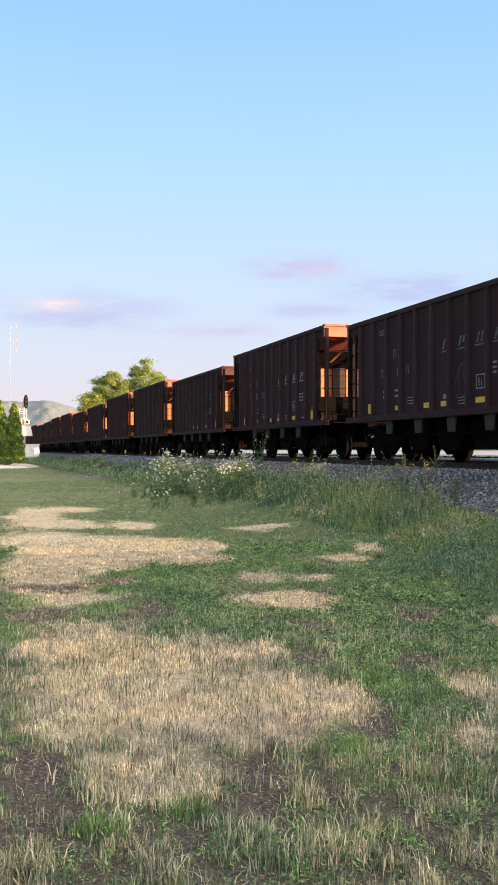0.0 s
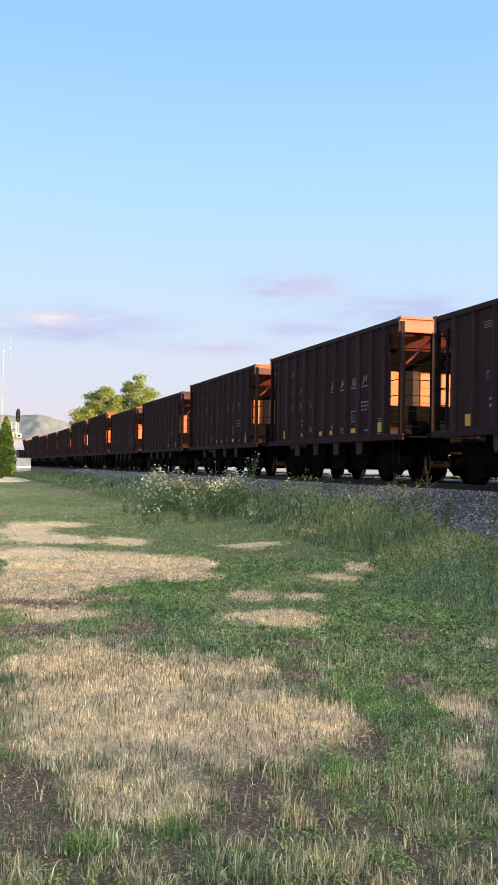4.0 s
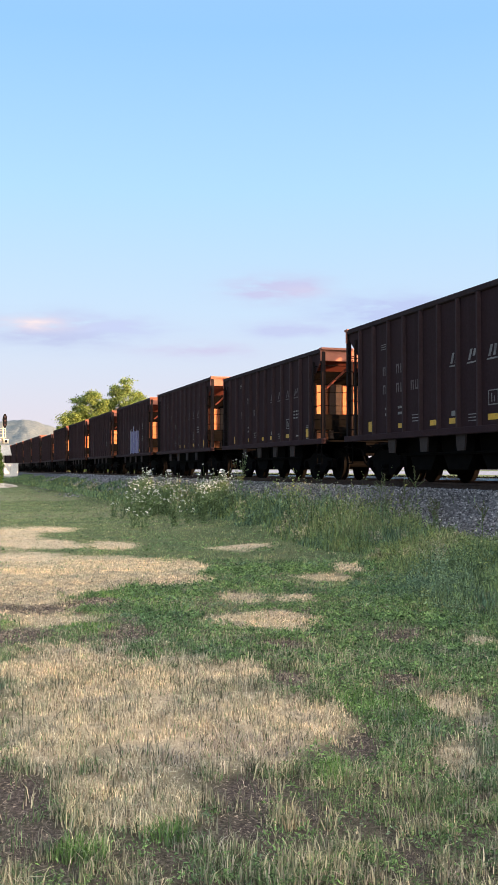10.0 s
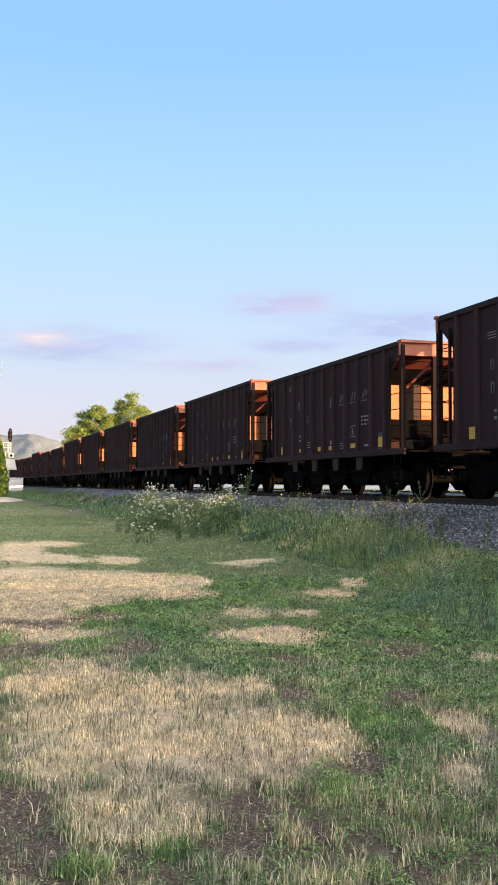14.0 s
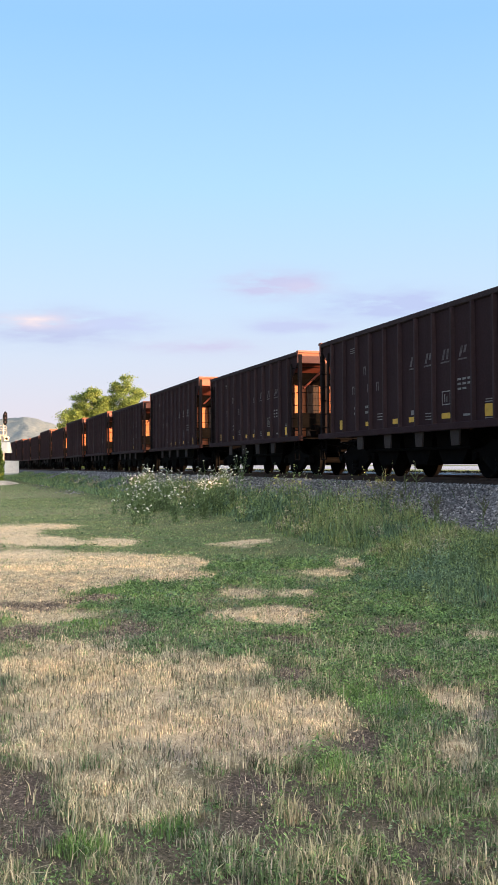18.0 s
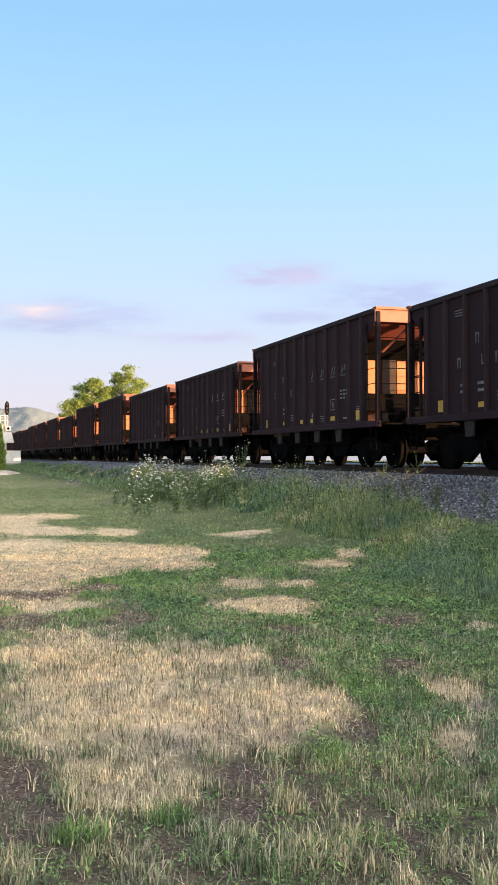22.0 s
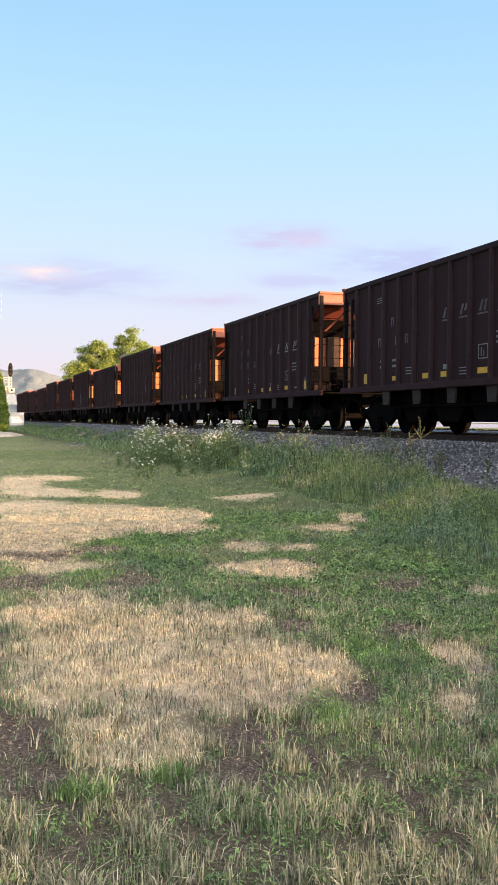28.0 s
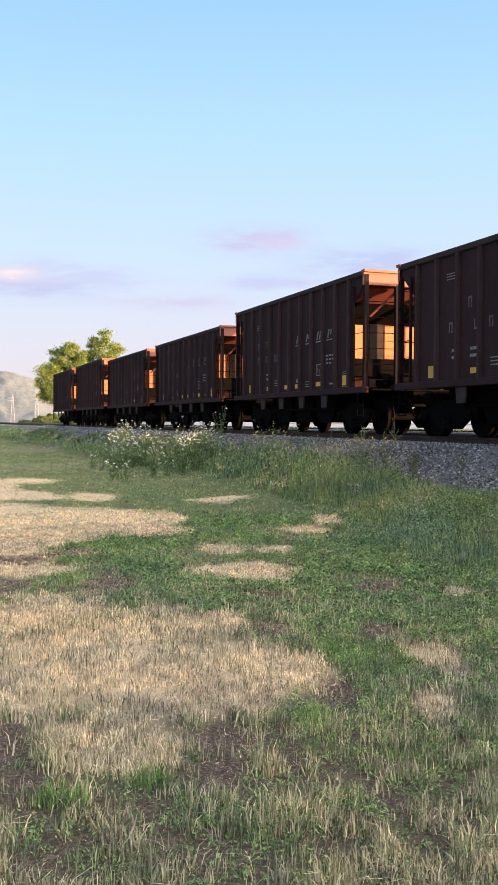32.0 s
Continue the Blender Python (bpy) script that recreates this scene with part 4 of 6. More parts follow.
def blades(name, mat, x, y, height, width, lean, label, base_z=None, droop=0.35):
    """One object of many bent blades, five corners each."""
    n = len(x)
    z = ground_z(x, y) if base_z is None else base_z
    a = rng.uniform(0, 2 * np.pi, n)
    la = rng.uniform(0, 2 * np.pi, n)
    l = np.abs(rng.normal(0, lean, n)) * height
    dx, dy = np.cos(a) * width / 2, np.sin(a) * width / 2
    lx, ly = np.cos(la) * l, np.sin(la) * l
    P = np.empty((n, 5, 3))
    P[:, 0] = np.stack([x - dx, y - dy, z - 0.01], -1)
    P[:, 1] = np.stack([x + dx, y + dy, z - 0.01], -1)
    mx, my, mz = x + lx * 0.35, y + ly * 0.35, z + height * 0.6
    P[:, 2] = np.stack([mx + dx * 0.8, my + dy * 0.8, mz], -1)
    P[:, 3] = np.stack([mx - dx * 0.8, my - dy * 0.8, mz], -1)
    P[:, 4] = np.stack([x + lx, y + ly, z + height * (1 - droop * np.minimum(1, l / np.maximum(height, 1e-3)) ** 2)], -1)
    me = bpy.data.meshes.new(name)
    me.vertices.add(n * 5)
    me.vertices.foreach_set("co", P.ravel())
    idx = np.arange(n)[:, None] * 5
    quads = idx + np.array([[0, 1, 2, 3]])
    tris = idx + np.array([[3, 2, 4]])
    loops = np.concatenate([quads, tris], 1).ravel()
    starts = (np.arange(n)[:, None] * 7 + np.array([[0, 4]])).ravel()
    me.loops.add(n * 7)
    me.loops.foreach_set("vertex_index", loops)
    me.polygons.add(n * 2)
    me.polygons.foreach_set("loop_start", starts)
    me.update(calc_edges=True)
    me.materials.append(mat)
    return tagged(new(name, me), label, "grass", kind="stuff")


def leaves(name, mat, P, size, label, flat=0.5, category="leaves", shape=0.55, kind="stuff", parent=None):
    """Four-cornered leaves at the points P, turned at random; flat near 1 lies level."""
    n = len(P)
    nrm = rng.normal(0, 1, (n, 3)) * (1 - flat)
    nrm[:, 2] += flat * 1.6 + 0.05
    nrm /= np.linalg.norm(nrm, axis=1)[:, None]
    t = rng.normal(0, 1, (n, 3))
    t -= nrm * (t * nrm).sum(1)[:, None]
    t /= np.linalg.norm(t, axis=1)[:, None]
    b = np.cross(nrm, t)
    s = np.asarray(size)[:, None] if np.ndim(size) else size
    Q = np.stack([P - t * s, P + b * s * shape, P + t * s, P - b * s * shape], 1)
    me = bpy.data.meshes.new(name)
    me.vertices.add(n * 4)
    me.vertices.foreach_set("co", Q.ravel())
    me.loops.add(n * 4)
    me.loops.foreach_set("vertex_index", np.arange(n * 4))
    me.polygons.add(n)
    me.polygons.foreach_set("loop_start", np.arange(n) * 4)
    me.update(calc_edges=True)
    me.materials.append(mat)
    ob = new(name, me)
    if parent is not None:
        ob.parent = parent
        return ob
    return tagged(ob, label, category, kind=kind)


def tall_amount(x, y):
    """How far a spot lies in the unmown strip beside the ballast, 0 to 1."""
    edge = np.interp(y, [0, 6, 9.5, 11, 13, 17, 22, 30, 60, 200], [4.9, 4.7, 4.7, 5.3, 6.1, 6.4, 6.8, 7.0, 7.2, 7.4]) + (fbm(x, y, 0.5, 41) - 0.5) * 1.1
    return np.clip((x - edge) / 0.9, 0, 1) * (x < np.interp(y, [13, 17, 32, 40], [8.0, 8.7, 8.8, 9.3]) + (fbm(x, y, 0.6, 44) - 0.5) * 0.9)


def make_lawn():
    rings = ((2.6, 5.0, 66000, 1.3), (5.0, 9.0, 120000, 1.2), (9.0, 16.0, 130000, 0.9), (16.0, 30.0, 120000, 0.65), (30.0, 46.0, 110000, 0.7), (46.0, 80.0, 90000, 0.8))
    for r0, r1, n, hs in rings:
        x, y, r = wedge(r0, r1, n)
        tall = tall_amount(x, y)
        dry, dirt = patches(STRAW, x, y), patches(DIRT, x, y)
        fresh = patches(FRESH, x, y)
        thin = np.interp(r, [3.4, 4.4, 5.2], [0.5, 0.72, 1.0])        # the big dry patch breaks up towards its near edge
        dry = np.clip(dry * np.where(r > 9, np.clip(0.50 + 1.1 * fbm(x * 1.6, y * 0.6, 1.5, 62), 0, 1.1), np.clip(0.30 + 1.45 * fbm(x, y, 2.3, 57) - 0.30 * (vnoise(x, y, 6.5, 60) > 0.72), 0, 1.15)) * thin + (vnoise(x, y, 3.1, 58) > 0.88) * 0.3, 0, 1) * (1 - 0.8 * fresh)
        clump = vnoise(x, y, 7.0, 51) * 0.55 + vnoise(x, y, 17.0, 52) * 0.45
        mixed = fbm(x, y, 1.3, 53)
        u = rng.uniform(0, 1, len(x))
        keep = (tall < 0.6) & (x < 8.3) & (u > dirt * 0.90) & (clump > np.interp(r, [3, 6, 9], [0.46, 0.40, 0.30]) + 0.2 * rng.uniform(0, 1, len(x)) - 0.12 * dry - 0.2 * fresh)
        w = np.maximum(0.0043, r * np.interp(r, [5, 16, 30], [0.00078, 0.0007, 0.0006])) * rng.uniform(0.6, 1.5, len(x))
        v = rng.uniform(0, 1, len(x))
        is_straw = keep & (v < dry * np.interp(r, [6, 10], [0.80, 0.95]) + np.interp(r, [3, 6], [0.22, 0.012]) * (1 - fresh))
        is_olive = keep & ~is_straw & (v < np.clip(dry * 0.97 + (mixed - np.interp(r, [4, 8, 20, 40], [0.05, 0.44, 0.47, 0.40])) * 1.2 + np.clip(1 - r / 6, 0, 1) * 0.35 - fresh, 0.08, 0.9))
        is_green = keep & ~is_straw & ~is_olive
        grey = fbm(x, y, 1.2, 67) + rng.uniform(-0.1, 0.1, len(x)) > np.interp(r, [4.5, 6.0, 7.5], [0.44, 0.60, 0.80])
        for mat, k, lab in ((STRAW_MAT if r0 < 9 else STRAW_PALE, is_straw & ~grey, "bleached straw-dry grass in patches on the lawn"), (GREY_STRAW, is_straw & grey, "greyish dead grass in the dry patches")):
            blades("dry_grass", mat, x[k], y[k], (0.014 + 0.05 * clump[k] * rng.uniform(0.2, 1.7, k.sum())) * hs * np.interp(r[k], [4.5, 5.5, 16], [1, 0.75, 0.6]), w[k], 0.7, lab)
        k = is_olive
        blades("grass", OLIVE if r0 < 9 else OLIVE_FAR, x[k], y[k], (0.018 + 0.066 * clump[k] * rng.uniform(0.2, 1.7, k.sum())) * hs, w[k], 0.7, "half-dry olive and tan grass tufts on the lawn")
        k = is_green & (rng.uniform(0, 1, len(x)) >= fresh * 0.62)
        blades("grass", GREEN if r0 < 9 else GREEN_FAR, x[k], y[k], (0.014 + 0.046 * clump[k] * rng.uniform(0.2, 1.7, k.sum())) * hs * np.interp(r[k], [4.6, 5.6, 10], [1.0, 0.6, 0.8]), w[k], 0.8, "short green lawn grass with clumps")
        k = is_green & ~k
        if k.sum():
            blades("fresh_grass", FRESH_MAT, x[k], y[k], (0.02 + 0.05 * clump[k] * rng.uniform(0.2, 1.7, k.sum())) * hs, w[k], 0.75, "fresh bright green grass spots")
    # the same lawn goes on behind and beside the viewer
    x, y = rng.uniform(-11, 8, 90000), rng.uniform(-9, 14, 90000)
    a = np.degrees(np.arctan2(x, y))
    out = ((a < -3) | (a > 36) | (np.hypot(x, y) < 2.6)) & (tall_amount(x, y) < 0.6)
    x, y = x[out], y[out]
    dry = patches(STRAW, x, y) > 0.4
    mix = rng.uniform(0, 1, len(x)) + fbm(x, y, 0.6, 55) - 0.5
    for mat, k, lab in ((STRAW_MAT, dry, "bleached straw-dry grass in patches on the lawn"), (OLIVE, ~dry & (mix < 0.4), "half-dry olive and tan grass tufts on the lawn"), (GREEN, ~dry & (mix >= 0.4), "short green lawn grass with clumps")):
        blades("grass", mat, x[k], y[k], rng.uniform(0.02, 0.06, k.sum()), rng.uniform(0.006, 0.014, k.sum()), 0.8, lab)
    # taller tufts that stand over the rest close by, each of one kind
    tx, ty, tr = wedge(2.8, 8.5, 520)
    keep = (patches(STRAW, tx, ty) < 0.5) & (patches(DIRT, tx, ty) < 0.7)
    tx, ty = tx[keep], ty[keep]
    per = 40
    gx = np.repeat(tx, per) + rng.normal(0, 0.04, len(tx) * per)
    gy = np.repeat(ty, per) + rng.normal(0, 0.04, len(tx) * per)
    hh = np.repeat(rng.uniform(0.04, 0.12, len(tx)), per) * rng.uniform(0.4, 1.15, len(gx))
    kind = np.repeat(rng.uniform(0, 1, len(tx)), per)
    for lo, hi, mat, label in ((0, 0.30, GREEN, "taller green grass tufts"), (0.30, 0.40, BLUEGREEN, "taller blue-green grass tufts"), (0.40, 1, OLIVE, "taller half-dry grass tufts with pale stems")):
        s = (kind >= lo) & (kind < hi)
        blades("grass_tufts", mat, gx[s], gy[s], hh[s], np.full(s.sum(), 0.003) * rng.uniform(0.7, 1.3, s.sum()), 0.5, label)
    # clover and broad leaves low in the green
    x, y, r = wedge(2.7, 22, 100000)
    g = fbm(x, y, 1.6, 61) + 0.25 * patches(FRESH, x, y)
    k = (patches(STRAW, x, y) < 0.25) & (patches(DIRT, x, y) < 0.25) & (g > 0.50) & (rng.uniform(0, 1, len(x)) < np.interp(r, [6, 14, 22], [1.0, 0.45, 0.0])) & (tall_amount(x, y) < 0.5)
    P = np.stack([x[k], y[k], ground_z(x[k], y[k]) + rng.uniform(0.008, 0.045, k.sum())], -1)
    leaves("clover", CLOVER, P, np.maximum(0.008, r[k] * 0.0014) * rng.uniform(0.6, 1.5, k.sum()), "low green clover and broad-leaved weeds in the lawn", 0.6)
    x, y, r = wedge(4.6, 10, 60000)
    k = (patches(STRAW, x, y) < 0.3) & (patches(DIRT, x, y) < 0.5) & (fbm(x, y, 3.0, 64) > 0.40) & (x > 0.2 * y)
    P = np.stack([x[k], y[k], ground_z(x[k], y[k]) + rng.uniform(0.01, 0.06, k.sum())], -1)
    leaves("clover", CLOVER, P, np.maximum(0.009, r[k] * 0.0016) * rng.uniform(0.6, 1.6, k.sum()), "creeping green clover and weeds in the lawn", 0.5)
    # rosettes of broad-leaved weeds that make the green lumpy
    for mat, count, lab, blue in ((CLOVER, 6500, "broad-leaved green weed rosettes in the lawn", False), (BLUEGREEN, 2200, "blue-green weed rosettes in the lawn", True)):
        cx, cy, cr = wedge(2.8, 15, count)
        k = (patches(STRAW, cx, cy) < 0.3) & (patches(DIRT, cx, cy) < 0.3) & (tall_amount(cx, cy) < 0.4)
        k &= (patches(BLUE, cx, cy) > 0.3) | (rng.uniform(0, 1, count) < 0.2) if blue else (fbm(cx, cy, 0.9, 63) > 0.45)
        cx, cy, cr = cx[k], cy[k], cr[k]
        per = 40
        rad = np.repeat(rng.uniform(0.03, 0.11, len(cx)), per)
        a, q = rng.uniform(0, 2 * np.pi, len(rad)), np.sqrt(rng.uniform(0, 1, len(rad)))
        lx, ly = np.repeat(cx, per) + rad * q * np.cos(a), np.repeat(cy, per) + rad * q * np.sin(a)
        P = np.stack([lx, ly, ground_z(lx, ly) + rad * (1.2 - q) * rng.uniform(0.2, 1.0, len(rad)) + 0.01], -1)
        big = np.maximum(0.008, np.repeat(cr, per) * 0.0013) * rng.uniform(0.5, 1.5, len(rad))
        leaves("weed_rosettes", mat, P, big, lab, 0.4, shape=0.36)
    # thin pale seed stems standing over the lawn
    x, y, r = wedge(2.8, 9, 900)
    k = (patches(DIRT, x, y) < 0.7) & (tall_amount(x, y) < 0.6)
    x, y, r = x[k], y[k], r[k]
    blades("seed_stems", OLIVE, x, y, rng.uniform(0.07, 0.2, len(x)), np.maximum(0.002, r * 0.00045), 0.55, "thin pale seed stems over the lawn")
    # matted dead grass that lies flat under everything
    x, y, r = wedge(2.6, 14, 120000)
    k = rng.uniform(0, 1, len(x)) < np.interp(r, [4, 8], [0.32, 0.65]) * (1 - 0.7 * patches(DIRT, x, y))
    P = np.stack([x[k], y[k], ground_z(x[k], y[k]) + rng.uniform(0.002, 0.022, k.sum())], -1)
    leaves("thatch", THATCH, P, np.maximum(0.011, r[k] * 0.0028) * rng.uniform(0.4, 1.7, k.sum()), "matted dead grass lying on the soil", 0.8, "thatch", 0.06)
    # flattened straw that mats the dry patches
    x, y, r = wedge(3.4, 10, 70000)
    k = rng.uniform(0, 1, len(x)) < patches(STRAW, x, y) * np.interp(r, [3.6, 5.2], [0.3, 0.9]) * (0.4 + fbm(x, y, 2.5, 59))
    P = np.stack([x[k], y[k], ground_z(x[k], y[k]) + rng.uniform(0.004, 0.035, k.sum())], -1)
    leaves("matted_straw", STRAW_MAT, P, np.maximum(0.015, r[k] * 0.0026) * rng.uniform(0.5, 1.6, k.sum()), "flattened pale straw in the dry patches", 0.6, "straw", 0.07)
    # crumbs and litter on the bare spots
    x, y, r = wedge(2.6, 13, 190000)
    k = rng.uniform(0, 1, len(x)) < 0.12 + 0.88 * patches(DIRT, x, y)
    P = np.stack([x[k], y[k], ground_z(x[k], y[k]) + rng.uniform(0.0, 0.016, k.sum())], -1)
    leaves("plant_litter", LITTER, P, np.maximum(0.005, r[k] * 0.0012) * rng.uniform(0.5, 2.0, k.sum()), "dead brown crumbs and litter on bare soil", 0.6, "litter", 0.3)


make_lawn()


def make_weeds():
    for r0, r1, n, wmin in ((8.0, 18.0, 110000, 0.0008), (18.0, 36.0, 80000, 0.0008), (36.0, 110.0, 50000, 0.0009)):
        x, y, r = wedge(r0, r1, n, 3.0, 40.0)
        tall = tall_amount(x, y)
        lump = vnoise(x, y, 1.7, 71) * 0.5 + vnoise(x, y, 4.5, 72) * 0.5
        k = (tall > 0.05) & (rng.uniform(0, 1, n) < 0.35 + lump)
        x, y, r, tall, lump = x[k], y[k], r[k], tall[k], lump[k]
        h = (0.07 + tall * (0.10 + 0.46 * lump)) * rng.uniform(0.25, 1.1, len(x)) * weed_height(x, y)
        w = np.maximum(0.0035, r * wmin) * rng.uniform(0.7, 1.5, len(x))
        hue = fbm(x, y, 0.7, 73) + rng.uniform(-0.2, 0.2, len(x))
        for lo, hi, mat, label in ((-1, 0.36, BLUEGREEN, "tall blue-green weeds along the ballast"), (0.36, 0.58, WEED, "tall green weeds and grass along the ballast"), (0.58, 0.66, YELLOWGREEN, "tall yellow-green grass along the ballast"), (0.66, 2, OLIVE_FAR, "tall seeding half-dry grass along the ballast")):
            s = (hue > lo) & (hue <= hi)
            blades("tall_weeds", mat, x[s], y[s], h[s], w[s], 0.42, label)
        s = (rng.uniform(0, 1, len(x)) < 0.08) & (h > 0.25)
        P = np.stack([x[s], y[s], ground_z(x[s], y[s]) + h[s] * rng.uniform(0.95, 1.15, s.sum())], -1)
        leaves("seed_heads", SEED, P, np.maximum(0.014, r[s] * 0.001), "tan seed heads over the tall grass", 0.05, shape=0.3)
    # bushy weeds: a few leaning stems each, feathered with small leaves
    for r0, r1, count, stems, per in ((8.0, 18.0, 2600, 5, 16), (18.0, 34.0, 3200, 4, 13), (34.0, 75.0, 2600, 3, 12)):
        x, y, r = wedge(r0, r1, count, 3.0, 40.0)
        tall = tall_amount(x, y)
        k = (tall > 0.12) & (rng.uniform(0, 1, count) < 0.25 + fbm(x, y, 0.8, 75) * 1.1)
        x, y, r, tall = x[k], y[k], r[k], tall[k]
        h = (0.08 + tall * (0.06 + 0.95 * np.clip(fbm(x, y, 0.8, 76) - 0.15, 0, 1))) * rng.uniform(0.6, 1.7, len(x)) * weed_height(x, y)
        hue = fbm(x, y, 0.55, 78) + rng.uniform(-0.16, 0.16, len(x)) - 0.12 * patches(BLUE, x, y)
        m = stems * per
        base = np.stack([x, y, ground_z(x, y)], -1)
        tip = rng.normal(0, 0.26, (len(x), stems, 3)) * h[:, None, None]
        tip[..., 2] = h[:, None] * rng.uniform(0.55, 1.1, (len(x), stems))
        u = rng.uniform(0.08, 1, (len(x), stems, per))
        P = base[:, None, None] + tip[:, :, None] * u[..., None] + rng.normal(0, 1, (len(x), stems, per, 3)) * (0.012 + 0.045 * (1 - u))[..., None]
        size = np.maximum(0.016, r * 0.0017)[:, None, None] * rng.uniform(0.5, 1.4, u.shape) * (1.25 - 0.6 * u)
        for lo, hi, mat, label in ((-1, 0.40, BLUEGREEN, "bushy blue-green weeds along the ballast"), (0.40, 0.56, WEED, "bushy green weeds along the ballast"),
                                   (0.56, 0.69, YELLOWGREEN, "bushy yellow-green weeds along the ballast"), (0.69, 2, OLIVE, "bushy half-dry weeds along the ballast")):
            s = (hue > lo) & (hue <= hi)
            if s.sum():
                leaves("bushy_weeds", mat, P[s].reshape(-1, 3), size[s].ravel(), label, 0.25, shape=0.36, category="weeds")
    # low growth over the toe of the ballast far up the line
    x, y = rng.uniform(6.2, 9.4, 60000), 34 + 84 * rng.uniform(0, 1, 60000) ** 1.3
    grow = fbm(x, y, 0.28, 79)
    k = rng.uniform(0, 1, len(x)) < np.clip(grow * 3.6 - 1.35, 0.0, 1) * (1 - 0.85 * np.exp(-((x - 7.6) / 0.5) ** 2) * np.maximum(np.exp(-((y - 52) / 3.0) ** 2), np.exp(-((y - 69) / 6.0) ** 2)))
    x, y, grow = x[k], y[k], grow[k]
    z = np.maximum(ground_z(x, y), np.interp(x, [7.84, 8.44, 9.99], [0.3, 0.42, 1.02]))
    u = rng.uniform(0, 1, len(x))
    for mat, lo, hi in ((WEED, 0, 0.6), (BLUEGREEN, 0.6, 0.9), (YELLOWGREEN, 0.9, 1)):
        s = (u >= lo) & (u < hi)
        blades("tall_weeds", mat, x[s], y[s], (0.03 + 0.36 * grow[s] ** 1.5) * rng.uniform(0.3, 1.2, s.sum()), y[s] * 0.0008 * rng.uniform(0.6, 1.5, s.sum()), 0.6, "low weeds over the toe of the ballast", z[s])
    # weeds that straggle up through the stones
    x, y, r = wedge(14, 60, 26000, 10, 38)
    k = (x > 8.2) & (x < 9.6) & (fbm(x, y, 0.9, 77) > 0.56)
    x, y, r = x[k], y[k], r[k]
    z = np.interp(x, [7.84, 8.44, 9.99], [0.3, 0.42, 1.02])
    blades("ballast_weeds", WEED, x, y, rng.uniform(0.06, 0.3, len(x)), np.maximum(0.005, r * 0.0008), 0.4, "green weeds straggling through the ballast stones", z)


def weed_height(x, y):
    """How tall the strip grows along the line: low where it was cut, highest by the flowers."""
    return (np.interp(y, [0, 8, 11, 13, 15, 17, 20, 24, 30, 45, 60, 110], [0.45, 0.5, 0.62, 0.8, 1.2, 1.45, 1.5, 1.4, 1.15, 0.85, 0.7, 0.6])
            * (1 - np.interp(x, [6.2, 7.6, 8.6], [0.0, 0.45, 0.6]) * np.interp(y, [14.0, 17.5], [1.0, 0.25])))


make_weeds()


def umbel_mesh():
    """A domed white flower head made of many small florets on short rays."""
    bm = bmesh.new()
    rnd = random.Random(3)
    for k in range(30):
        a, r = rnd.uniform(0, 6.283), 0.05 * math.sqrt(rnd.random())
        c = Vector((r * math.cos(a), r * math.sin(a), 0.03 - 11.0 * r * r + rnd.uniform(-0.004, 0.004)))
        s = rnd.uniform(0.008, 0.013)
        t1 = Vector((-math.sin(a), math.cos(a), 0))
        t2 = Vector((math.cos(a), math.sin(a), -18 * r)).normalized()
        q = [bm.verts.new(c + t1 * s * math.cos(b) + t2 * s * math.sin(b)) for b in (0, 1.3, 2.5, 3.8, 5.0)]
        bm.faces.new(q)
    me = bpy.data.meshes.new("flower_head")
    bm.to_mesh(me)
    bm.free()
    me.materials.append(PETAL)
    return me


